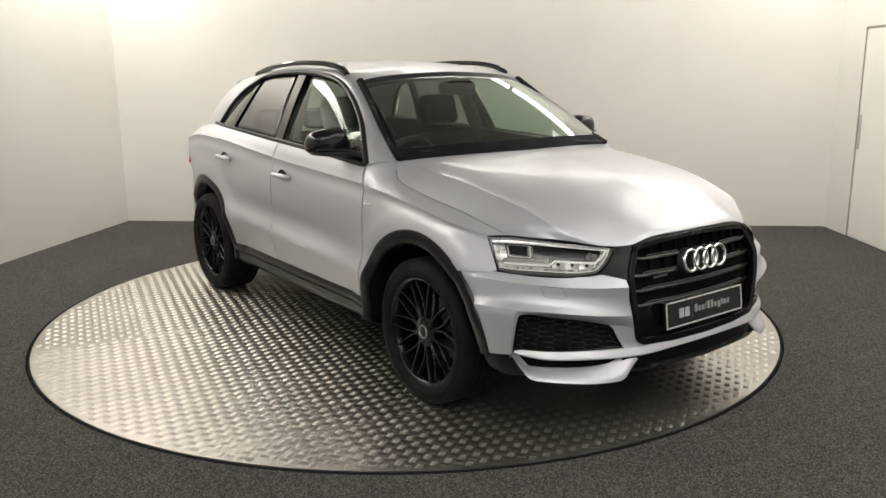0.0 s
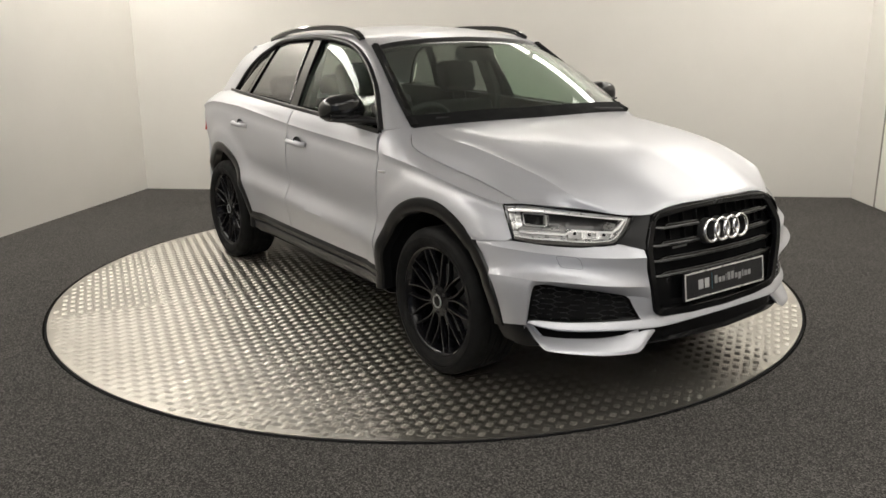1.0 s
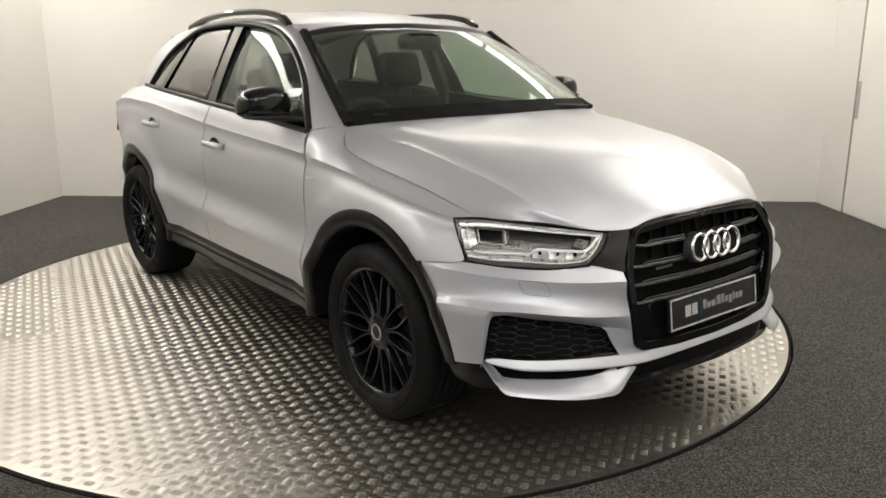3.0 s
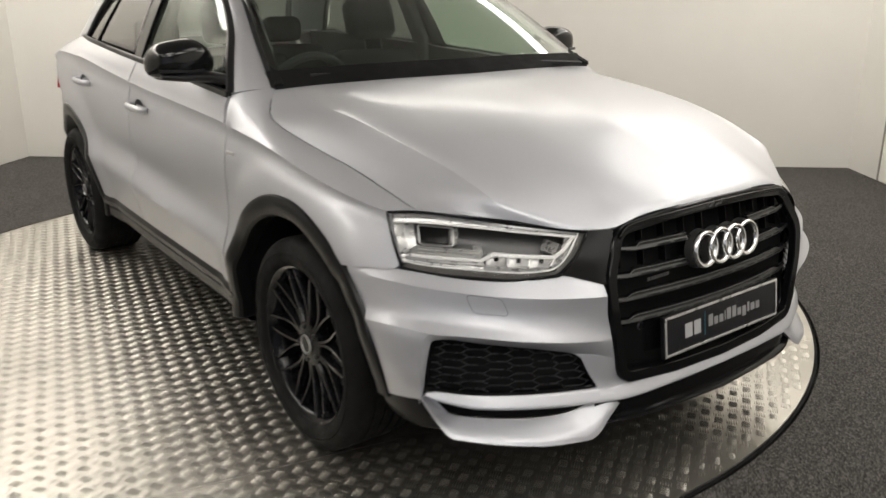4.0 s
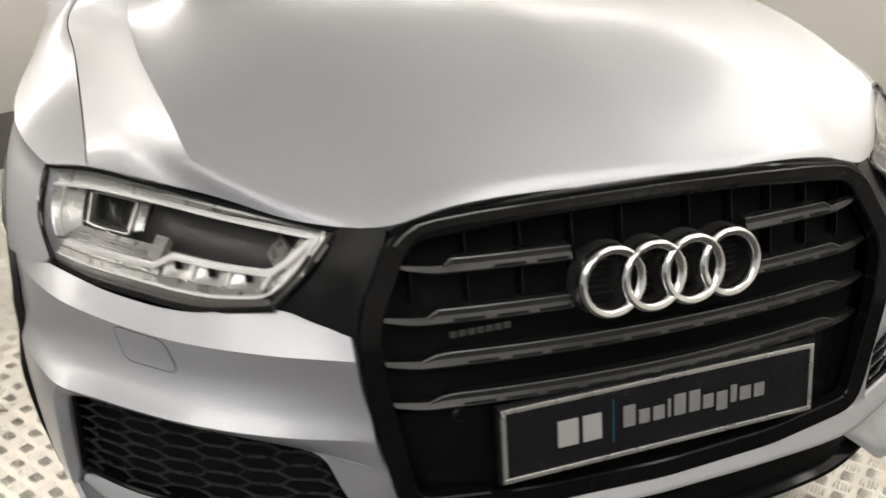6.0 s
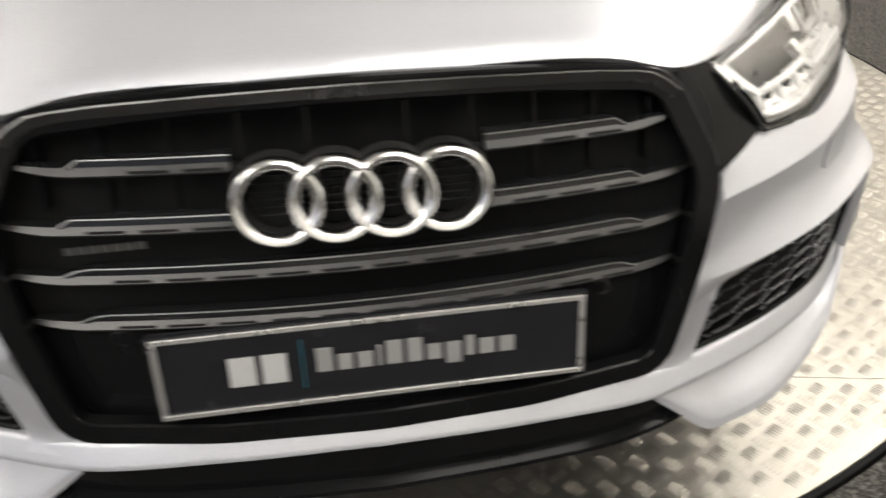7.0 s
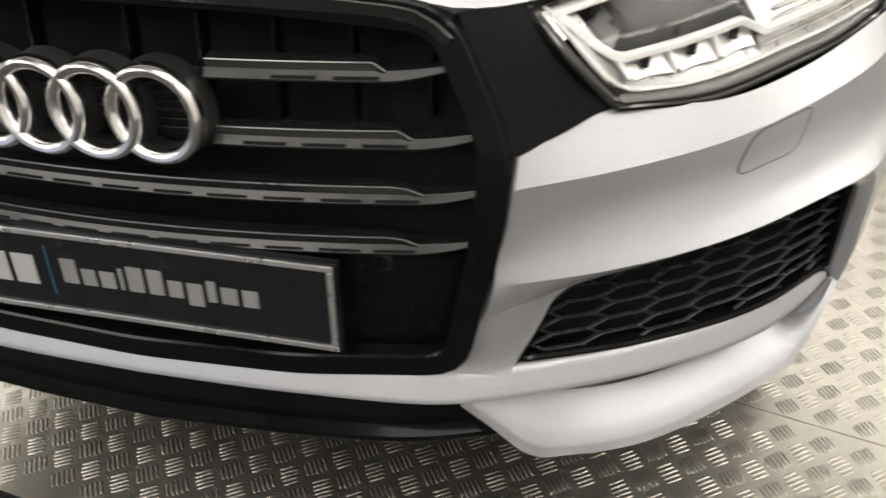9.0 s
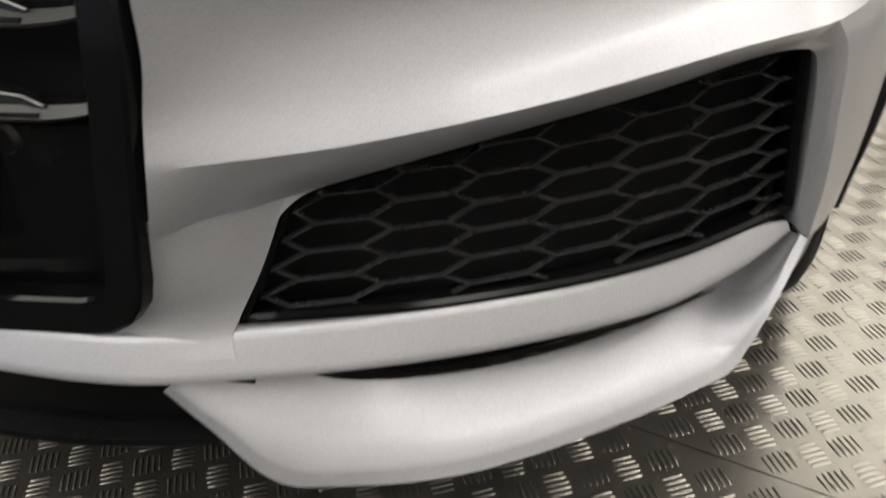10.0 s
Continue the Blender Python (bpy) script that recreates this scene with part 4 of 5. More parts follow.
half = curve([(x + 0.0095, y, z + 0.003) for x, y, z in HALF_GRILLE[:2]] + [(0.8135, 0.30, 0.8225), (0.808, 0.352, 0.813), (0.812, 0.378, 0.795)], 16)
bm = bmesh.new()
sweep(bm, np.concatenate([mirrored(half)[:0:-1], half]), slab(0.003, 0.016, 0.001), up=(0.25, 0, 1))
part("frame_highlight", bm, FRAME_SHEEN, grille, "highlight along the black frame's top, painted in as a lighter strip")


def face_x(y, z):
    """How far ahead the grille's slats stand."""
    return smooth(z, (0.40, 0.56, 0.70, 0.84), (0.888, 0.876, 0.864, 0.836)) - 0.30 * y * y


DARK_CHROME = plain("dark_chrome", (0.046, 0.046, 0.046), 0.34, 0.9, vary=0.15, scale=30.0)
SILVER_LINE = plain("dull_silver_line", (0.22, 0.22, 0.22), 0.3, 0.9, vary=0.1, scale=30.0)
# plain black lower part behind the number plate
rows = []
for z in np.linspace(0.420, 0.556, 8):
    w = float(np.interp(z, (0.42, 0.60), (0.392, 0.424)))
    ys = np.linspace(-w, w, 24)
    rows.append(np.stack([face_x(ys, z) - 0.012, ys, 0 * ys + z], -1))
sheet("grille_panel", [np.array(rows)], FRAME, grille, "black lower grille panel", thick=0.02, middle=(0.3, 0, 0.5))


def slat(z, y0, y1):
    ys = np.linspace(y0, y1, 44 if y0 * y1 < 0 else 22)
    end = float(np.interp(z, (0.57, 0.632, 0.694, 0.755), (0.400, 0.408, 0.404, 0.374)))
    knee = end - 0.055
    past = np.clip((np.abs(ys) - knee) / 0.055, 0, 1)
    zz = z + 0.006 * (1 - (ys / 0.4) ** 2) + 0.007 * past ** 1.5
    taper = (1 - 0.55 * past ** 1.5)[::-1]
    x = face_x(ys, z) - 0.004
    inner = np.abs(ys) <= knee
    bm = bmesh.new()
    core = [(xx, yy, h) for xx, yy, h in zip(x, ys, zz)][::-1]
    sweep(bm, core, [(0.022, -0.010), (0.006, -0.011), (-0.001, -0.0095), (-0.001, -0.007), (0.006, -0.001), (0.022, 0.000)], scale=taper)
    ob = part("slat", bm, GLOSS, grille, "gloss black slat")
    trim = [p for p, keep in zip(core, inner[::-1]) if keep]
    if len(trim) > 2:
        # black upper wedge, its edge highlight put in as a silver line, ending in a slanted tip
        fine = curve(trim, 40)
        fade = np.minimum(1.0, np.minimum(np.linspace(0, 1, 40), np.linspace(1, 0, 40)) * len(trim) * 0.7 + 0.12)
        if y0 * y1 > 0:
            side = np.linspace(0, 1, 40) if y0 > 0 else np.linspace(1, 0, 40)
            fade = np.minimum(1.0, side * len(trim) * 0.7 + 0.12)
        bm = bmesh.new()
        sweep(bm, fine, [(0.022, -0.001), (0.003, -0.002), (0.005, 0.0065), (0.008, 0.0085), (0.022, 0.009)], scale=fade)
        part("slat_wedge", bm, GLOSS, ob, "gloss black upper edge")
        bm = bmesh.new()
        sweep(bm, [p + np.array((-0.0056 * f, 0, 0.0078 * f)) for p, f in zip(fine, fade)], circle(0.0009, 6))
        part("edge_glint", bm, SILVER_LINE, ob, "thin silver line")
    if len(trim) > 2:
        bm = bmesh.new()
        sweep(bm, [(a + 0.0012, b, c - 0.0015) for a, b, c in core], [(0.000, -0.0085), (-0.0026, -0.0072), (-0.0026, -0.0052), (0.0040, 0.0022), (0.006, 0.001)], scale=taper)
        part("slat_edge", bm, DARK_CHROME, ob, "dull dark silver slat face")
        line = curve(trim, 200)
        length = float(np.linalg.norm(np.diff(line, axis=0), axis=1).sum())
        bm = bmesh.new()
        for k in range(int(length / 0.060)):
            f0, f1 = (k * 0.060 + 0.006) / length, (k * 0.060 + 0.050) / length
            sweep(bm, line[[int(f0 * 199), int((f0 + f1) * 99.5), int(f1 * 199)]] + np.array((0.0030, 0, -0.0008)), [(-0.0012, -0.0044), (0.0010, -0.0021), (0.0022, -0.0033), (0.0000, -0.0056)])
        tagged(part("slat_dash", bm, MATT, ob, "row of dark inset dashes", smooth=False), kind="stuff")
    return ob


for z, end in ((0.761, 0.372), (0.694, 0.404)):
    slat(z, -end, -0.142)
    slat(z, 0.142, end)
for z, end in ((0.632, 0.408), (0.570, 0.400)):
    slat(z, -end, end)
for y in (-0.355, -0.28, -0.205, -0.13, -0.055, 0.055, 0.13, 0.205, 0.28, 0.355):
    bm = bmesh.new()
    sweep(bm, [(face_x(y, z) - 0.034, y, z) for z in np.linspace(0.705, 0.815, 6)], slab(0.0024, 0.022), up=(1, 0, 0))
    part("grille_rib", bm, FRAME, grille, smooth=False)
for y in (-0.301, 0.301):
    bm = bmesh.new()
    spin(bm, [(0.0, 0.0), (0.0085, 0.0), (0.0100, 0.0025), (0.0115, 0.0), (0.013, -0.001)], 20)
    for v in bm.verts:
        v.co = Vector((face_x(y, 0.545) - 0.013 + v.co.y, y + v.co.x, 0.545 + v.co.z))
    bmesh.ops.recalc_face_normals(bm, faces=bm.faces)
    part("parking_sensor", bm, SATIN, grille, "small round black parking sensor")

# emblem of four linked rings
RING_SIDE = plain("smoked_chrome", (0.36, 0.36, 0.355), 0.36, 1.0, vary=0.1, scale=30.0)
emblem = None
for k, y in enumerate((-0.0945, -0.0315, 0.0315, 0.0945)):
    tilt = Matrix.Translation((0.874 - 0.30 * y * y, y, 0.727)) @ pose(0, 0, 0, 0, -8, 0)
    bm = bmesh.new()
    n = 96
    prof = [(0.0378, -0.006), (0.0380, 0.001), (0.0398, 0.0052), (0.0428, 0.0074), (0.0470, 0.0078), (0.0498, 0.0060), (0.0516, 0.0022), (0.0520, -0.006)]
    rings = [[bm.verts.new(tilt @ Vector((d, r * math.cos(2 * math.pi * i / n), r * math.sin(2 * math.pi * i / n)))) for r, d in prof] for i in range(n)]
    for i in range(n):
        a, b = rings[i], rings[(i + 1) % n]
        for j in range(len(prof)):
            bm.faces.new((a[j], a[(j + 1) % 8], b[(j + 1) % 8], b[j]))
    bmesh.ops.recalc_face_normals(bm, faces=bm.faces)
    ring = part("emblem_ring", bm, CHROME, grille, "polished chrome ring")
    bm = bmesh.new()
    rings = [[bm.verts.new(tilt @ Vector((d, r * math.cos(2 * math.pi * i / n), r * math.sin(2 * math.pi * i / n)))) for r, d in ((0.0392, -0.030), (0.0384, -0.004), (0.0514, -0.004), (0.0530, -0.030))] for i in range(n)]
    for i in range(n):
        a, b = rings[i], rings[(i + 1) % n]
        for j in range(4):
            bm.faces.new((a[j], a[(j + 1) % 4], b[(j + 1) % 4], b[j]))
    bmesh.ops.recalc_face_normals(bm, faces=bm.faces)
    part("ring_base", bm, RING_SIDE, ring, "dark ring base")
bm = bmesh.new()
box(bm, (0.832, -0.138, 0.682), (0.846, 0.138, 0.766), 0.006)
part("emblem_carrier", bm, MATT, grille, "black emblem carrier")
for k in range(6):
    bm = bmesh.new()
    sweep(bm, [(0.849 - 0.2 * y * y, y, 0.702 + 0.0098 * k) for y in np.linspace(-0.125, 0.125, 7)], slab(0.006, 0.0012))
    part("carrier_fin", bm, SATIN, grille, "thin black fin")
bm = bmesh.new()
for k in range(7):
    box(bm, (0.866, -0.326 + k * 0.0125, 0.685), (0.869, -0.317 + k * 0.0125, 0.693))
part("model_badge", bm, SILVER_LINE, grille, "small dark badge on the grille", smooth=False)

# number plate with plain bars for its writing
plate_pose = Matrix.Translation((0.8895, 0, 0.5145)) @ pose(0, 0, 0, 0, -7.7, 0)


def plate_part(name, lo, hi, material, parent, label=""):
    bm = bmesh.new()
    box(bm, lo, hi, 0.001)
    bmesh.ops.transform(bm, matrix=plate_pose, verts=bm.verts)
    return part(name, bm, material, parent, label, smooth=False)


plate = plate_part("number_plate", (-0.012, -0.266, -0.058), (0.0, 0.266, 0.058), PLATE, car, "black show plate with a silver border")
for lo, hi in (((0.0, -0.262, 0.0485), (0.003, 0.262, 0.0555)), ((0.0, -0.262, -0.0555), (0.003, 0.262, -0.0485)), ((0.0, -0.262, -0.0485), (0.003, -0.255, 0.0485)), ((0.0, 0.255, -0.0485), (0.003, 0.262, 0.0485))):
    plate_part("plate_border", lo, hi, SILVER, plate, "silver border")
for lo, hi in ((-0.177, -0.145), (-0.138, -0.108)):
    plate_part("lettering_bar", (0.0, lo, -0.020), (0.0012, hi, 0.020), WHITE, plate, "white bar")
plate_part("divider", (0.0, -0.090, -0.032), (0.0012, -0.0885, 0.036), TEAL, plate, "teal line")
y = -0.073
for wide, low, high in ((0.021, -0.012, 0.021), (0.019, -0.012, 0.010), (0.020, -0.012, 0.010), (0.006, -0.012, 0.017), (0.021, -0.012, 0.021), (0.020, -0.012, 0.021), (0.019, -0.012, 0.010), (0.020, -0.020, 0.010), (0.012, -0.012, 0.016), (0.021, -0.012, 0.010), (0.020, -0.012, 0.010)):
    plate_part("lettering_bar", (0.0, y, low), (0.0012, y + wide - 0.001, high), GREY_PRINT, plate, "pale grey bar")
    y += wide + 0.0047


# ---- headlights ----
HEADLIGHT = loft((
    ((0.406, 0.813, 0.846), (0.45, 0.757, 0.848), (0.534, 0.664, 0.836), (0.630, 0.572, 0.824), (0.757, 0.440, 0.808)),
    ((0.455, 0.828, 0.785), (0.50, 0.785, 0.778), (0.592, 0.703, 0.772), (0.680, 0.612, 0.766), (0.7735, 0.490, 0.7615)),
    ((0.480, 0.820, 0.717), (0.535, 0.779, 0.708), (0.62, 0.706, 0.704), (0.705, 0.622, 0.703), (0.760, 0.535, 0.713)),
), 44, 18)
INWARD = np.array((-0.80, -0.55, 0.0))


def lamp_path(spots, deep, n=40):
    pts = []
    for (u0, v0), (u1, v1) in zip(spots[:-1], spots[1:]):
        k = max(3, int(n * math.hypot(u1 - u0, 0.4 * (v1 - v0))))
        pts += [on(HEADLIGHT, u0 + (u1 - u0) * t, v0 + (v1 - v0) * t) + INWARD * deep for t in np.linspace(0, 1, k, endpoint=False)]
    pts.append(on(HEADLIGHT, *spots[-1]) + INWARD * deep)
    return pts


LED = plain("milky_light_guide", (0.66, 0.66, 0.655), 0.22, 0.0, coat=0.5)
REFLECT = plain("silver_reflector", (0.60, 0.60, 0.60), 0.36, 1.0, vary=0.08, scale=60.0)
BEZEL = plain("pale_silver_bezel", (0.34, 0.34, 0.336), 0.28, 0.72, vary=0.06, scale=40.0)
BAND = plain("dark_grey_lamp_edge", (0.060, 0.057, 0.054), 0.3, vary=0.1, scale=30.0)
HOUSING = plain("grey_lamp_housing", (0.035, 0.035, 0.036), 0.3, 0.3, vary=0.1, scale=30.0)
for s in (1, -1):
    k3 = np.array((1, s, 1))
    face = Vector((0.8, 0.55 * s, 0))
    lamp = sheet("headlight", [HEADLIGHT + INWARD * 0.075, *[np.array([e, e + INWARD * 0.075]) for e in (HEADLIGHT[0], HEADLIGHT[-1], HEADLIGHT[:, 0], HEADLIGHT[:, -1])]], HOUSING, car, "headlight with clear lens and silver light guides", side=s, thick=0.0, middle=(0.2, 0.2, 0.77))
    # black seal all round, thick below
    rim = [on(HEADLIGHT, u, 0) for u in np.linspace(0.0, 1, 30)] + [on(HEADLIGHT, 1, v) for v in np.linspace(0.08, 0.92, 8)] + [on(HEADLIGHT, u, 1) for u in np.linspace(1, 0, 30)] + [on(HEADLIGHT, 0, v) for v in np.linspace(0.92, 0.08, 8)]
    bm = bmesh.new()
    sweep(bm, [(p + INWARD * 0.006) * k3 for p in rim], slab(0.007, 0.016, 0.002), up=face, closed=True)
    part("seal", bm, GLOSS, lamp, "black lamp edge")
    g = np.array([[on(HEADLIGHT, u, v) + INWARD * 0.006 for u in np.linspace(0.01, 0.99, 30)] for v in (0.982, 0.988, 0.994, 1.0)])
    sheet("lower_seal", [g], GLOSS, lamp, "black lower lamp edge", side=s, thick=0.02, middle=(0.2, 0.2, 0.77))
    arc = [on(HEADLIGHT, 1 - 0.11 * (1 - t) ** 2, 1 - 0.26 * t**2) for t in np.linspace(0, 1, 9)]
    sheet("corner_cover", [np.array([[on(HEADLIGHT, 1, 1)] * 9, arc]) - INWARD * 0.0015], GLOSS, lamp, "black rounded corner", side=s, thick=0.012, middle=(0.2, 0.2, 0.77))
    lens = sheet("lens", [HEADLIGHT[1:-1, 1:-1]], LAMP_GLASS, lamp, "clear plastic lens", side=s, thick=0.0)
    lens.modifiers.new("thickness", "SOLIDIFY").thickness = 0.003
    lens.visible_shadow = False

    def liner(name, u0, u1, v0, v1, deep, material, label, n=16, tilt=0.0):
        """A piece of the lamp's inside; deep gives the depth behind the lens at fractions across and down."""
        g = np.array([[on(HEADLIGHT, u, v + tilt * (0.5 - u)) + INWARD * deep((u - u0) / (u1 - u0), (v - v0) / (v1 - v0)) for u in np.linspace(u0, u1, n)] for v in np.linspace(v0, v1, 7)])
        return sheet(name, [g], material, lamp, label, side=s, thick=0.012, middle=(0.2, 0.2, 0.77))

    # dark outer band below and towards the grille, inside it a thin white rim
    liner("edge_band", 0.02, 0.985, 0.895, 0.985, lambda p, q: 0.010 - 0.006 * q, BAND, "dark grey lower lamp band", 24)
    liner("edge_band", 0.958, 0.994, 0.03, 0.90, lambda p, q: 0.010 - 0.004 * p, BAND, "dark grey inner lamp band", 5)
    for wide, deep, spots in (
        (0.0035, 0.010, ((0.965, 0.035), (0.960, 0.40), (0.955, 0.70), (0.948, 0.79), (0.932, 0.845), (0.905, 0.870), (0.80, 0.880), (0.42, 0.882), (0.035, 0.885))),
        (0.0050, 0.012, ((0.04, 0.200), (0.40, 0.178), (0.960, 0.150))),
        (0.0085, 0.014, ((0.950, 0.180), (0.925, 0.46), (0.905, 0.575), (0.885, 0.605), (0.575, 0.612), (0.510, 0.740), (0.10, 0.752))),
    ):
        bm = bmesh.new()
        sweep(bm, [p * k3 for p in lamp_path(spots, deep)], slab(wide, 0.008, 0.001), up=face)
        part("light_guide", bm, LED, lamp, "milky white light guide")
    for deep, spots in ((0.009, ((0.035, 0.090), (0.960, 0.090))), (0.024, ((0.15, 0.655), (0.45, 0.655))), (0.020, ((0.15, 0.705), (0.47, 0.705))), (0.012, ((0.04, 0.815), (0.53, 0.815))), (0.012, ((0.085, 0.22), (0.085, 0.70)))):
        bm = bmesh.new()
        sweep(bm, [p * k3 for p in lamp_path(spots, deep)], slab(0.0018, 0.004, 0.0004), up=face)
        part("trim_line", bm, REFLECT, lamp, "thin silver line")
    # pale bezels round a dark middle
    liner("inner_bezel", 0.030, 0.962, 0.035, 0.085, lambda p, q: 0.008 + 0.006 * q, BEZEL, "pale silver upper bezel", 24)
    liner("inner_bezel", 0.032, 0.960, 0.095, 0.155, lambda p, q: 0.012 + 0.006 * q, BEZEL, "pale silver upper bezel", 24, 0.03)
    liner("inner_bezel", 0.035, 0.945, 0.175, 0.235, lambda p, q: 0.018 + 0.020 * q, BEZEL, "pale silver upper bezel", 24, 0.08)
    liner("inner_bezel", 0.03, 0.145, 0.20, 0.74, lambda p, q: 0.014 + 0.020 * p, BEZEL, "pale silver outer bezel")
    liner("inner_bezel", 0.03, 0.50, 0.62, 0.74, lambda p, q: 0.034 - 0.016 * q, BEZEL, "pale silver lower bezel")
    liner("inner_bezel", 0.465, 0.515, 0.545, 0.735, lambda p, q: 0.040 - 0.022 * q, BEZEL, "pale silver raised bezel", 6)
    liner("inner_bezel", 0.03, 0.53, 0.765, 0.875, lambda p, q: 0.018 - 0.008 * q, BEZEL, "pale silver lower bezel")
    liner("inner_bezel", 0.53, 0.925, 0.805, 0.870, lambda p, q: 0.022 - 0.012 * q, BEZEL, "pale silver lower bezel")
    liner("inner_bezel", 0.915, 0.950, 0.20, 0.80, lambda p, q: 0.020 - 0.008 * p, BEZEL, "pale silver inner bezel", 5)
    # projector module: dark lens in a silver frame
    liner("projector", 0.18, 0.345, 0.31, 0.585, lambda p, q: 0.050 + 0.010 * abs(2 * p - 1) ** 2, FRAME, "dark square projector lens")
    ring = rounded([(0.168, 0.29, 0), (0.358, 0.29, 0), (0.358, 0.605, 0), (0.168, 0.605, 0)], 0.035)
    bm = bmesh.new()
    sweep(bm, [(on(HEADLIGHT, p.x, p.y) + INWARD * 0.044) * k3 for p in ring], slab(0.0035, 0.014, 0.001), up=face, closed=True)
    part("projector_frame", bm, REFLECT, lamp, "silver projector frame")
    liner("reflector_fin", 0.345, 0.385, 0.31, 0.585, lambda p, q: 0.040 + 0.016 * p, BEZEL, "silver fin", 4)
    liner("reflector_fin", 0.835, 0.90, 0.34, 0.57, lambda p, q: 0.062 - 0.040 * p, BEZEL, "silver fin", 5)
    # three open compartments with a dark emitter each
    for q in range(3):
        u0 = 0.545 + 0.124 * q
        liner("lamp_cup", u0, u0 + 0.104, 0.655, 0.800, lambda p, q2: 0.017 + 0.011 * (1 - q2) ** 0.7 - 0.004 * (2 * p - 1) ** 2, REFLECT, "silver reflector cup", 8)
        spot = on(HEADLIGHT, u0 + 0.050, 0.690) + INWARD * 0.019
        bm = bmesh.new()
        box(bm, spot - np.array((0.004, 0.0045, 0.006)), spot + np.array((0.004, 0.0045, 0.005)), 0.001)
        bmesh.ops.transform(bm, matrix=Matrix.Diagonal((1, s, 1, 1)), verts=bm.verts)
        bmesh.ops.recalc_face_normals(bm, faces=bm.faces)
        part("lamp_bulb", bm, MATT, lamp, "small dark emitter")
        bm = bmesh.new()
        sweep(bm, [p * k3 for p in lamp_path(((u0 + 0.112, 0.640), (u0 + 0.116, 0.805)), 0.024)], slab(0.005, 0.022, 0.001), up=face)
        part("divider", bm, LED, lamp, "pale divider")
    # black panel between headlight and grille
    grid = loft((((0.758, 0.437, 0.813), (0.775, 0.410, 0.815), (0.792, 0.384, 0.815)), ((0.764, 0.486, 0.760), (0.795, 0.439, 0.757), (0.816, 0.406, 0.752)), ((0.762, 0.525, 0.716), (0.800, 0.480, 0.700), (0.836, 0.432, 0.690))), 10, 10)
    sheet("headlight_filler", [grid], PIANO, car, "gloss black panel beside the grille", side=s, thick=0.015, middle=(0.3, 0.2, 0.7))

# ---- wheels ----
CAP_GREY = plain("dull_grey_metal", (0.30, 0.30, 0.30), 0.35, 0.8, vary=0.1, scale=40.0)


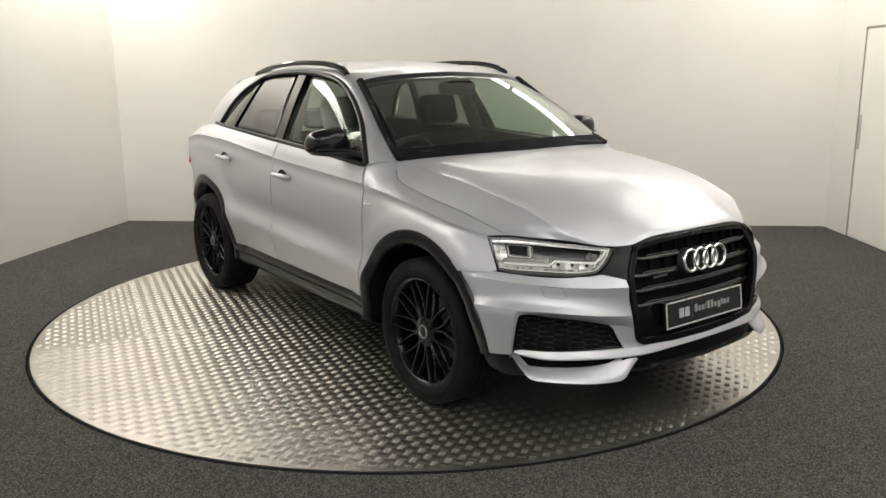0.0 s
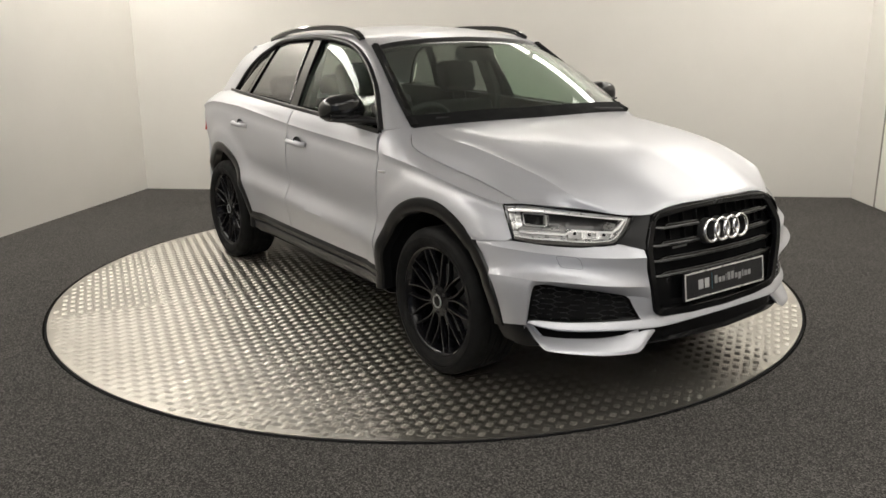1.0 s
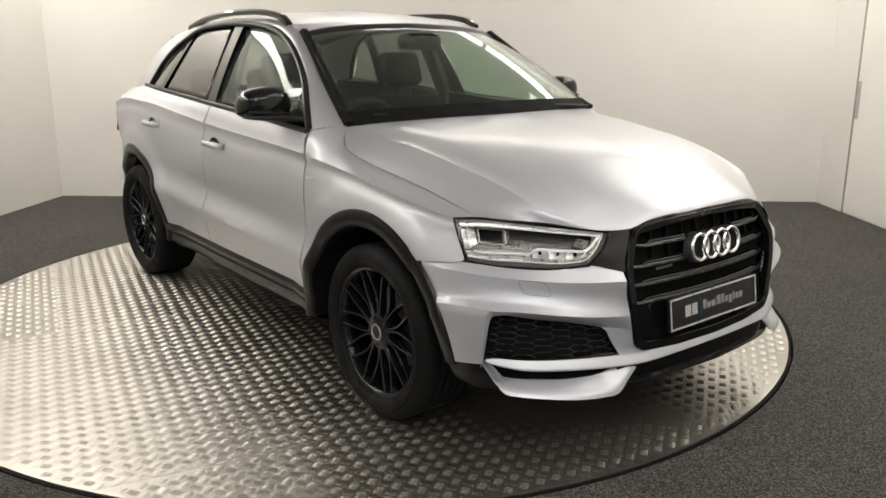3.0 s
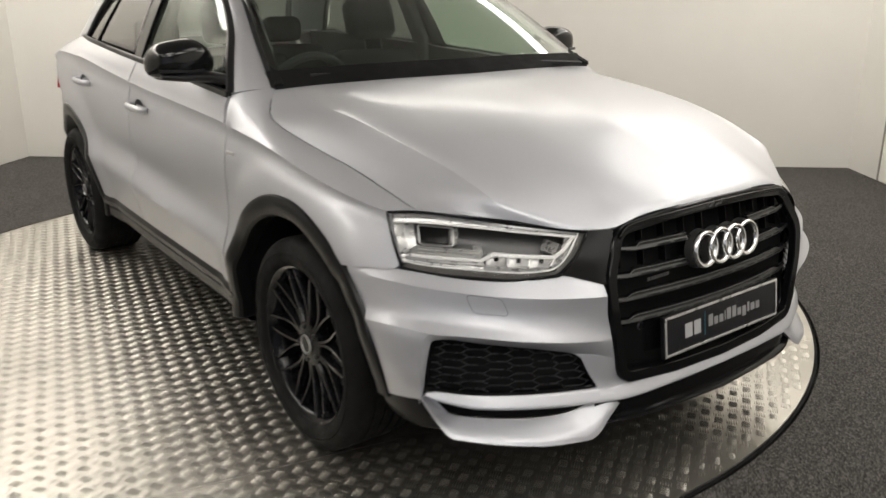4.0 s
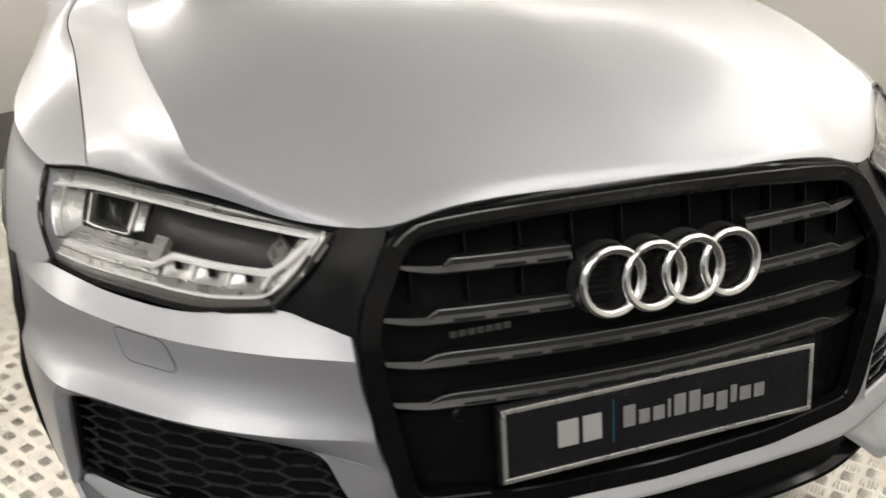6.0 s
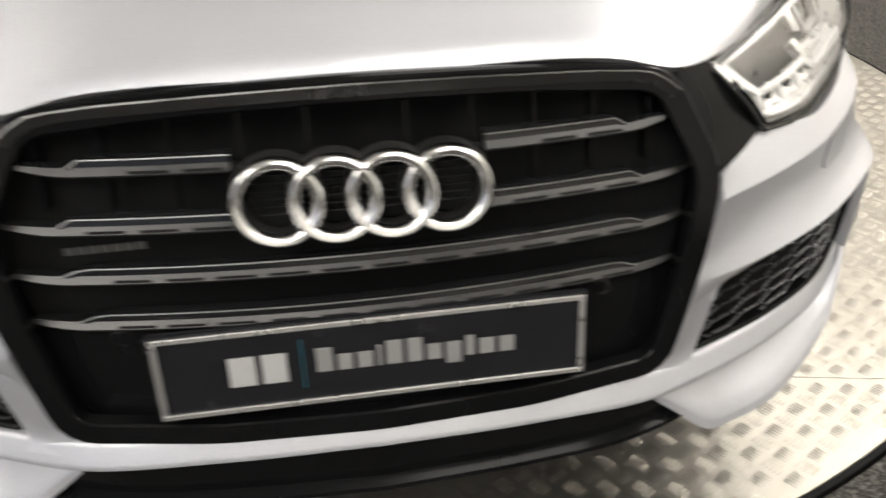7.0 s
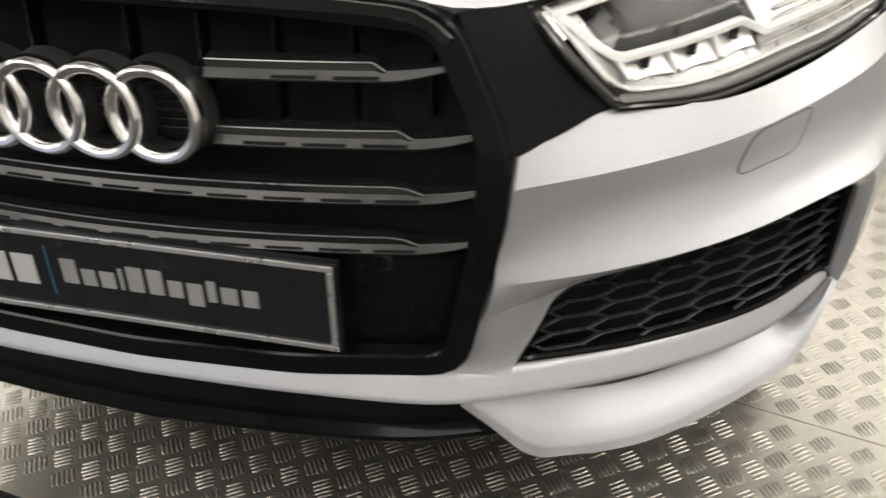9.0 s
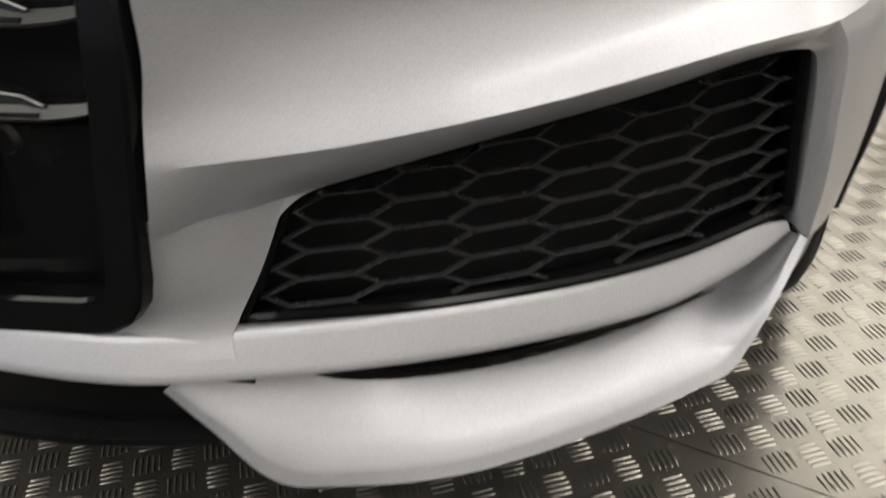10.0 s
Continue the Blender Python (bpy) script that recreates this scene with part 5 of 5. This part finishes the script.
def wheel(ax, s):
    """Rim barrel with tyre, ten forked spokes, cap and brake."""
    at = Vector((ax, 0, HUB_Z + 0.004))

    def place(bm):
        bmesh.ops.transform(bm, matrix=Matrix.Translation((ax, 0, HUB_Z + 0.004)) @ Matrix.Diagonal((1, s, 1, 1)), verts=bm.verts)
        bmesh.ops.recalc_face_normals(bm, faces=bm.faces)
        return bm

    bm = bmesh.new()
    spin(bm, [(0.200, 0.66), (0.225, 0.68), (0.228, 0.80), (0.232, 0.855), (0.242, 0.868), (0.2475, 0.872), (0.2525, 0.874), (0.2535, 0.868), (0.248, 0.850), (0.240, 0.70), (0.215, 0.655)], 72)
    ob = part("wheel", place(bm), WHEEL, car, "black multi-spoke alloy wheel")
    bm = bmesh.new()
    prof = [(0.246, 0.862), (0.256, 0.876), (0.270, 0.886), (0.290, 0.891), (0.308, 0.888), (0.324, 0.880), (0.334, 0.869), (0.3385, 0.860)]
    for y in (0.85, 0.812, 0.775, 0.737, 0.70):
        prof += [(0.3405, y), (0.3405, y - 0.026), (0.334, y - 0.028), (0.334, y - 0.036)]
    prof = [p for p in prof if p[1] > 0.655] + [(0.338, 0.655), (0.325, 0.642), (0.29, 0.636), (0.25, 0.65)]
    spin(bm, prof, 96)
    part("tyre", place(bm), RUBBER, ob, "black rubber tyre", angle=30)
    # raised ribs on the tyre's side
    bm = bmesh.new()
    spin(bm, [(0.2945, 0.8905), (0.2955, 0.8925), (0.2985, 0.8922), (0.2995, 0.8895)], 96)
    part("sidewall_rib", place(bm), RUBBER, ob)
    first = None
    for k in range(10):
        a = 2 * math.pi * k / 10 + (0.314 if ax == 0 else 0.12)
        if first is None:
            bm = bmesh.new()
            for side in (-1, 1):
                pts = []
                for r, y, d in ((0.045, 0.852, 0.075), (0.080, 0.848, 0.060), (0.112, 0.847, 0.070), (0.150, 0.851, 0.115), (0.200, 0.859, 0.180), (0.244, 0.866, 0.225)):
                    pts.append((r * math.cos(d * side), y - 0.008, r * math.sin(d * side)))
                sweep(bm, curve(pts, 9), [(-0.0085, -0.016), (0.0085, -0.016), (0.0055, 0.006), (0.0035, 0.009), (-0.0035, 0.009), (-0.0055, 0.006)], up=(0, 1, 0), scale=np.linspace(1.15, 0.82, 9))
            first = part("spoke", bm, WHEEL, ob)
            spoke = first
        else:
            spoke = new("spoke", first.data)
            spoke.parent = ob
        spoke.matrix_basis = Matrix.Translation(at) @ Matrix.Diagonal((1, s, 1, 1)) @ Matrix.Rotation(a, 4, "Y")
    bm = bmesh.new()
    spin(bm, [(0.0, 0.862), (0.030, 0.861), (0.0345, 0.857), (0.042, 0.856), (0.070, 0.850), (0.074, 0.838), (0.072, 0.81)], 40)
    part("hub", place(bm), WHEEL, ob, "black wheel hub")
    bm = bmesh.new()
    spin(bm, [(0.0255, 0.861), (0.027, 0.8645), (0.031, 0.8645), (0.0325, 0.861)], 36)
    part("hub_cap", place(bm), CAP_GREY, ob, "silver ring of the hub cap")
    for k in range(5):
        a = 2 * math.pi * (k + 0.5) / 5 + 0.12
        bm = bmesh.new()
        bmesh.ops.create_cone(bm, cap_ends=True, segments=8, radius1=0.0085, radius2=0.0075, depth=0.012, matrix=Matrix.Translation((0.056 * math.cos(a), 0.851, 0.056 * math.sin(a))) @ Matrix.Rotation(-math.pi / 2, 4, "X"))
        part("wheel_bolt", place(bm), SATIN, ob)
    bm = bmesh.new()
    spin(bm, [(0.06, 0.775), (0.155, 0.775), (0.157, 0.765), (0.155, 0.750), (0.06, 0.750)], 48)
    part("brake_disc", place(bm), BRAKE, ob, "grey brake disc")
    bm = bmesh.new()
    spin(bm, [(0.0, 0.70), (0.2245, 0.70), (0.2245, 0.71), (0.0, 0.71)], 48)
    part("inner_wall", place(bm), MATT, ob, "dark inner wheel")
    return ob


BRAKE = plain("worn_brake_steel", (0.12, 0.12, 0.12), 0.5, 0.8, vary=0.2, scale=30.0)
for ax in AXLES:
    for s in (1, -1):
        wheel(ax, s)


# ---- door mirrors, handles, rails, badges ----
def oval(cx, y, cz, rx, rz, n=24, power=2.6, lean=0.0):
    pts = []
    for i in range(n):
        a = 2 * math.pi * i / n
        c, q = math.cos(a), math.sin(a)
        pts.append((cx + rx * math.copysign(abs(c) ** (2 / power), c) + lean * q, y, cz + rz * math.copysign(abs(q) ** (2 / power), q)))
    return pts


def closed_loft(sections, n):
    """A closed body through ring sections."""
    bm = bmesh.new()
    rings = np.array(sections)
    rows = np.stack([curve(rings[:, k], n) for k in range(rings.shape[1])], 1)
    verts = [[bm.verts.new(p) for p in row] for row in rows]
    m = rings.shape[1]
    for a, b in zip(verts[:-1], verts[1:]):
        for k in range(m):
            bm.faces.new((a[k], a[(k + 1) % m], b[(k + 1) % m], b[k]))
    bm.faces.new(verts[0][::-1])
    bm.faces.new(verts[-1])
    bmesh.ops.recalc_face_normals(bm, faces=bm.faces)
    return bm


for s in (1, -1):
    body = [oval(-0.745, 0.800, 1.150, 0.030, 0.022), oval(-0.748, 0.822, 1.158, 0.052, 0.050), oval(-0.750, 0.860, 1.166, 0.066, 0.066), oval(-0.752, 0.930, 1.166, 0.068, 0.066), oval(-0.760, 0.985, 1.160, 0.058, 0.056), oval(-0.775, 1.012, 1.150, 0.036, 0.036), oval(-0.780, 1.020, 1.146, 0.016, 0.016)]
    body = [[(x, y * s, z) for x, y, z in ring] for ring in body]
    mirror = part("door_mirror", closed_loft(body, 26), GLOSS, car, "gloss black door mirror")
    foot = [oval(-0.60, 0.798, 1.090, 0.085, 0.030), oval(-0.63, 0.800, 1.098, 0.080, 0.022), oval(-0.70, 0.85, 1.108, 0.070, 0.020), oval(-0.74, 0.93, 1.108, 0.060, 0.016), oval(-0.755, 0.990, 1.112, 0.050, 0.012)]
    part("mirror_foot", closed_loft([[(x, y * s, z) for x, y, z in ring] for ring in foot], 16), SATIN, mirror, "black mirror foot")
    bm = bmesh.new()
    sweep(bm, [(-0.690 - 0.5 * max(0, y - 0.95) ** 1.2, y * s, 1.128 + 0.02 * (y - 0.82)) for y in np.linspace(0.845, 1.0, 12)], slab(0.006, 0.012, 0.002))
    part("indicator", bm, SATIN, mirror, "slim indicator strip")
    bm = bmesh.new()
    bmesh.ops.create_grid(bm, x_segments=6, y_segments=6, size=0.5, matrix=Matrix.Translation((-0.813, 0.91 * s, 1.165)) @ Matrix.Rotation(math.pi / 2, 4, "Y") @ Matrix.Diagonal((0.10, 0.15, 1, 1)))
    part("mirror_glass", bm, CHROME, mirror, "mirror glass")
    # corner piece between mirror and door frame
    g = np.array([curve(((-0.52, 0.795, 1.066), (-0.60, 0.770, 1.090), (-0.68, 0.768, 1.085)), 8), curve(((-0.55, 0.789, 1.095), (-0.62, 0.764, 1.125), (-0.69, 0.755, 1.125)), 8), curve(((-0.62, 0.757, 1.165), (-0.66, 0.748, 1.172), (-0.70, 0.742, 1.175)), 8)])
    sheet("mirror_corner", [g + np.array((0, 0.026, 0))], SATIN, mirror, "black corner cover", side=s, thick=0.012)

    for x0, name in ((-1.36, "front_door"), (-2.235, "rear_door")):
        z0 = 0.930 if name == "front_door" else 0.966
        y0 = float(side_y(x0, z0))
        bm = bmesh.new()
        n = 20
        top = [bm.verts.new((x0 + 0.058 * math.cos(2 * math.pi * i / n), (y0 + 0.0012) * s, z0 + 0.036 * math.sin(2 * math.pi * i / n))) for i in range(n)]
        deep = [bm.verts.new((x0 + 0.045 * math.cos(2 * math.pi * i / n), (y0 - 0.002) * s, z0 + 0.026 * math.sin(2 * math.pi * i / n))) for i in range(n)]
        for i in range(n):
            bm.faces.new((top[i], top[(i + 1) % n], deep[(i + 1) % n], deep[i]))
        bm.faces.new(deep)
        bmesh.ops.recalc_face_normals(bm, faces=bm.faces)
        # the cup's shade is put into its colour with near-black plastic
        part("handle_recess", bm, CLAD, doors[name, s], "handle cup with its shade put in as near-black")
        bm = bmesh.new()
        path = curve(((x0 + 0.105, y0 + 0.002, z0 - 0.002), (x0 + 0.085, y0 + 0.024, z0), (x0, y0 + 0.034, z0 + 0.003), (x0 - 0.085, y0 + 0.024, z0 + 0.004), (x0 - 0.105, y0 + 0.002, z0 + 0.004)), 18)
        sweep(bm, path * (1, s, 1), [(x * 0.9, y) for x, y in circle(0.0125, 12, 1.15)])
        part("door_handle", bm, PAINT, doors[name, s], "silver door handle")

    rail = curve(((-1.105, 0.582, 1.500), (-1.16, 0.578, 1.528), (-1.28, 0.575, 1.552), (-1.60, 0.574, 1.567), (-1.90, 0.572, 1.560), (-2.15, 0.570, 1.537), (-2.34, 0.568, 1.502)), 40)
    bm = bmesh.new()
    sweep(bm, rail * (1, s, 1), [(-0.017, -0.016), (0.017, -0.016), (0.016, 0.004), (0.009, 0.012), (-0.009, 0.012), (-0.016, 0.004)])
    part("roof_rail", bm, GLOSS, car, "gloss black roof rail")
    bm = bmesh.new()
    y0 = float(side_y(-0.435, 0.88))
    box(bm, (-0.462, y0 - 0.001, 0.874), (-0.418, y0 + 0.003, 0.886), 0.0015)
    box(bm, (-0.416, y0 - 0.001, 0.876), (-0.402, y0 + 0.003, 0.888), 0.0015)
    if s < 0:
        bmesh.ops.transform(bm, matrix=Matrix.Diagonal((1, -1, 1, 1)), verts=bm.verts)
        bmesh.ops.reverse_faces(bm, faces=bm.faces)
    part("wing_badge", bm, SILVER, car, "small silver wing badge")

for s, reach in ((-1, 0.50), (1, 0.50)):
    bm = bmesh.new()
    y0 = -0.10 if s < 0 else 0.62
    sweep(bm, curve(((-0.30, y0, 1.108), (-0.33, y0 - 0.25, 1.122), (-0.375, y0 - reach, 1.120)), 12), slab(0.016, 0.014, 0.003))
    part("wiper", bm, SATIN, car, "black wiper arm")

# ---- cabin ----
bm = bmesh.new()
box(bm, (-2.95, -0.70, 0.30), (-0.50, 0.70, 0.36), 0.02)
part("cabin_floor", bm, CLOTH, car, "dark carpeted cabin floor")
g = np.array([np.stack([0 * ys + x, ys, z - 0.10 * (ys / 0.74) ** 4], -1) for ys in [np.linspace(-0.715, 0.715, 20)] for x, z in ((-0.36, 1.070), (-0.50, 1.082), (-0.62, 1.075), (-0.70, 1.030), (-0.72, 0.90), (-0.66, 0.62), (-0.60, 0.40))])
dash = sheet("dashboard", [g], SATIN, car, "dark grey dashboard", thick=0.02, middle=(-0.5, 0, 0.6))
bm = bmesh.new()
box(bm, (-0.735, -0.06, 0.80), (-0.69, 0.16, 1.02), 0.012)
box(bm, (-1.45, -0.11, 0.40), (-0.70, 0.11, 0.66), 0.03)
part("centre_console", bm, SATIN, car, "dark centre console")
bm = bmesh.new()
box(bm, (-0.70, 0.10 - 0.56, 1.055), (-0.55, -0.28, 1.115), 0.02)
part("instrument_hood", bm, SATIN, dash, "dark instrument cover")
bm = bmesh.new()
tilt = Matrix.Translation((-0.86, -0.365, 0.985)) @ Matrix.Rotation(radians(-66), 4, "Y")
sweep(bm, [tilt @ Vector((0.182 * math.cos(a), 0.182 * math.sin(a), 0)) for a in np.linspace(0, 2 * math.pi, 40, endpoint=False)], circle(0.016, 10), up=tilt.to_3x3() @ Vector((0, 0, 1)), closed=True)
steer = part("steering_wheel", bm, SATIN, car, "dark leather steering wheel")
bm = bmesh.new()
box(bm, (-0.055, -0.07, -0.02), (0.055, 0.07, 0.03), 0.02)
box(bm, (-0.02, -0.17, -0.008), (0.02, 0.17, 0.012), 0.006)
box(bm, (-0.175, -0.02, -0.008), (0.0, 0.02, 0.012), 0.006)
bmesh.ops.transform(bm, matrix=tilt, verts=bm.verts)
part("wheel_boss", bm, SATIN, steer, "dark steering wheel boss")


def cushion(bm, lo, hi, m=Matrix()):
    made = box(bm, lo, hi)
    bmesh.ops.bevel(bm, geom=list({e for v in made for e in v.link_edges}), offset=0.045, segments=3, affect="EDGES", profile=0.5)


def seat(y, x0):
    bm = bmesh.new()
    cushion(bm, (x0 - 0.02, y - 0.24, 0.42), (x0 + 0.50, y + 0.24, 0.58))
    ob = part("seat", bm, CLOTH, car, "dark cloth front seat")
    lean = Matrix.Translation((x0, y, 0.52)) @ Matrix.Rotation(radians(-18), 4, "Y")
    bm = bmesh.new()
    cushion(bm, (-0.10, -0.24, 0.0), (0.06, 0.24, 0.62))
    bmesh.ops.transform(bm, matrix=lean, verts=bm.verts)
    part("backrest", bm, CLOTH, ob, "dark backrest")
    bm = bmesh.new()
    cushion(bm, (-0.045, -0.135, 0.675), (0.065, 0.135, 0.875))
    bmesh.ops.transform(bm, matrix=lean, verts=bm.verts)
    part("headrest", bm, CLOTH, ob, "dark headrest")
    for q in (-0.05, 0.05):
        bm = bmesh.new()
        sweep(bm, [lean @ Vector((0.0, q, z)) for z in (0.58, 0.70)], circle(0.007, 8), up=(1, 0, 0))
        part("headrest_post", bm, SATIN, ob, "dark headrest post")
    return ob


seat(-0.37, -1.32)
seat(0.37, -1.32)
bm = bmesh.new()
cushion(bm, (-2.30, -0.62, 0.45), (-1.80, 0.62, 0.60))
bench = part("rear_bench", bm, CLOTH, car, "dark rear bench")
bm = bmesh.new()
cushion(bm, (-0.12, -0.62, 0.0), (0.04, 0.62, 0.58))
bmesh.ops.transform(bm, matrix=Matrix.Translation((-2.30, 0, 0.55)) @ Matrix.Rotation(radians(-22), 4, "Y"), verts=bm.verts)
part("backrest", bm, CLOTH, bench, "dark rear backrest")
for y in (-0.38, 0.0, 0.38):
    bm = bmesh.new()
    cushion(bm, (-2.62, y - 0.12, 1.10), (-2.52, y + 0.12, 1.25))
    part("headrest", bm, CLOTH, bench, "dark rear headrest")
lining = loft([[(x - 0.01, y, z - 0.03) for x, y, z in c] for c in ROOF], 20, 8)
HEADLINER = plain("grey_headliner", (0.05, 0.05, 0.048), 0.9, vary=0.05, scale=20.0)
sheet("headliner", [whole(lining)], HEADLINER, car, "pale grey headliner", thick=0.0, middle=(-1.6, 0, 3.0))
for s in (1, -1):
    xs = np.linspace(-0.55, -2.75, 20)
    rows = np.array([np.stack([xs, belt_y(xs) - o, 0 * xs + z if z < 1.0 else belt_z(xs) - 0.005], -1) for o, z in ((0.02, 1.2), (0.055, 1.2), (0.05, 0.9), (0.03, 0.42))])
    sheet("door_lining", [rows], SATIN, car, "dark door lining", side=s, thick=0.0, middle=(-1.6, 3.0, 0.8))
    bm = bmesh.new()
    sweep(bm, [(-1.585, 0.715 * s, 0.95), (-1.56, 0.70 * s, 1.15), (-1.60, 0.58 * s, 1.46)], slab(0.05, 0.10, 0.01), up=(1, 0, 0))
    part("pillar_lining", bm, HEADLINER, car, "pale inner pillar cover")
bm = bmesh.new()
cushion(bm, (-0.875, -0.115, 1.375), (-0.845, 0.115, 1.455))
part("interior_mirror", bm, GLOSS, car, "black interior mirror")

# ---- the turntable ----
BAR_FACES = [(0, 1, 6), (0, 6, 5), (1, 2, 7, 6), (2, 3, 7), (3, 4, 7), (4, 5, 6, 7)]
SPOT = (0.38, 0.92)


def turntable():
    ob = tagged(new("turntable"), "round aluminium tread plate turntable set into the carpet", "turntable", kind="structure")
    bm = bmesh.new()
    n = 160
    prof = ((RADIUS + 0.001, -0.03), (RADIUS + 0.012, -0.03), (RADIUS + 0.012, -0.006), (RADIUS + 0.001, -0.004))
    rings = [[bm.verts.new((DISC.x + r * math.cos(2 * math.pi * i / n), DISC.y + r * math.sin(2 * math.pi * i / n), z)) for r, z in prof] for i in range(n)]
    for i in range(n):
        a, b = rings[i], rings[(i + 1) % n]
        for k in range(4):
            bm.faces.new((a[k], a[(k + 1) % 4], b[(k + 1) % 4], b[k]))
    bmesh.ops.recalc_face_normals(bm, faces=bm.faces)
    part("rim", bm, MATT, ob, "dark edge band", smooth=False)
    turn = radians(-12)
    e1, e2 = Vector((math.cos(turn), math.sin(turn))), Vector((-math.sin(turn), math.cos(turn)))
    # four sheets, a thin open joint between them
    gap = 0.0009

    def clip(outline, axis, at, above):
        """The part of a convex outline on one side of a line."""
        out = []
        side = [(Vector(p).dot(axis) - at) * (1 if above else -1) for p in outline]
        for i, p in enumerate(outline):
            j = (i + 1) % len(outline)
            if side[i] >= 0:
                out.append(p)
            if side[i] * side[j] < 0:
                t = side[i] / (side[i] - side[j])
                out.append(tuple(Vector(p).lerp(Vector(outline[j]), t)))
        return out

    full = ring_outline(RADIUS)
    rear = clip(full, e1, -1.40 - gap, False)
    middle = clip(clip(full, e1, -1.40 + gap, True), e1, 0.287 - gap, False)
    for outline in (clip(full, e1, 0.287 + gap, True), middle, clip(rear, e2, -1.93 + gap, True), clip(rear, e2, -1.93 - gap, False)):
        bm = bmesh.new()
        prism(bm, outline, -0.03, 0.0)
        bmesh.ops.recalc_face_normals(bm, faces=bm.faces)
        part("sheet", bm, TREAD, ob, smooth=False)
    # raised five-bar pattern
    pitch, bar, high = 0.0442, 0.034, 0.0020
    verts, faces = [], []

    def bar_places(k):
        l, w = bar / 2 - 0.0012 * abs(k), 0.0021
        return [(-l, 0, 0.0), (-l * 0.8, -w, 0.0), (l * 0.8, -w, 0.0), (l, 0, 0.0), (l * 0.8, w, 0.0), (-l * 0.8, w, 0.0), (-l * 0.72, 0, high), (l * 0.72, 0, high)]

    one = []
    for k in range(3):
        me = bpy.data.meshes.new("tread_bar")
        me.from_pydata(bar_places(k), [], BAR_FACES)
        me.materials.append(TREAD)
        me.shade_smooth()
        one.append(me)

    def near(p):
        """Beside the front bumper's corner, where single bars are told apart."""
        return abs(p[0] - SPOT[0]) < 0.17 and abs(p[1] - SPOT[1]) < 0.17

    for zone, angle in ((0, 33.0), (1, 78.0)):
        c, s = math.cos(radians(angle)), math.sin(radians(angle))
        ax, bx = np.array((c, s)), np.array((-s, c))
        m = int(RADIUS / pitch) + 3
        for i in range(-m, m + 1):
            for j in range(-m, m + 1):
                p = np.array((DISC.x, DISC.y)) + ax * i * pitch + bx * j * pitch
                if np.hypot(p[0] - DISC.x, p[1] - DISC.y) > RADIUS - 0.026:
                    continue
                f, g = p[0] * e1.x + p[1] * e1.y, p[0] * e2.x + p[1] * e2.y
                here = 1 if f <= -1.40 and g < -1.93 else 0
                if here != zone or abs(f - 0.287) < 0.02 or abs(f + 1.40) < 0.02:
                    continue
                along, across = (ax, bx) if (i + j) % 2 == 0 else (bx, ax)
                loose = near(p)
                for k in range(-2, 3):
                    mid = p + across * k * 0.0078
                    if loose:
                        ob_bar = new("tread_bar", one[abs(k)])
                        ob_bar.matrix_basis = pose(mid[0], mid[1], 0.0, 0, 0, math.degrees(math.atan2(along[1], along[0])))
                        ob_bar.parent = ob
                        continue
                    b = len(verts)
                    for da, dc, z in bar_places(k):
                        q = mid + along * da + across * dc
                        verts.append((q[0], q[1], z))
                    faces += [tuple(b + i for i in f) for f in BAR_FACES]
    me = bpy.data.meshes.new("tread_bar")
    me.from_pydata(verts, [], faces)
    me.materials.append(TREAD)
    me.shade_smooth()
    bars = tagged(new("tread_bar", me), "raised bars of the tread plate", kind="stuff")
    bars.parent = ob
    return ob


turntable()
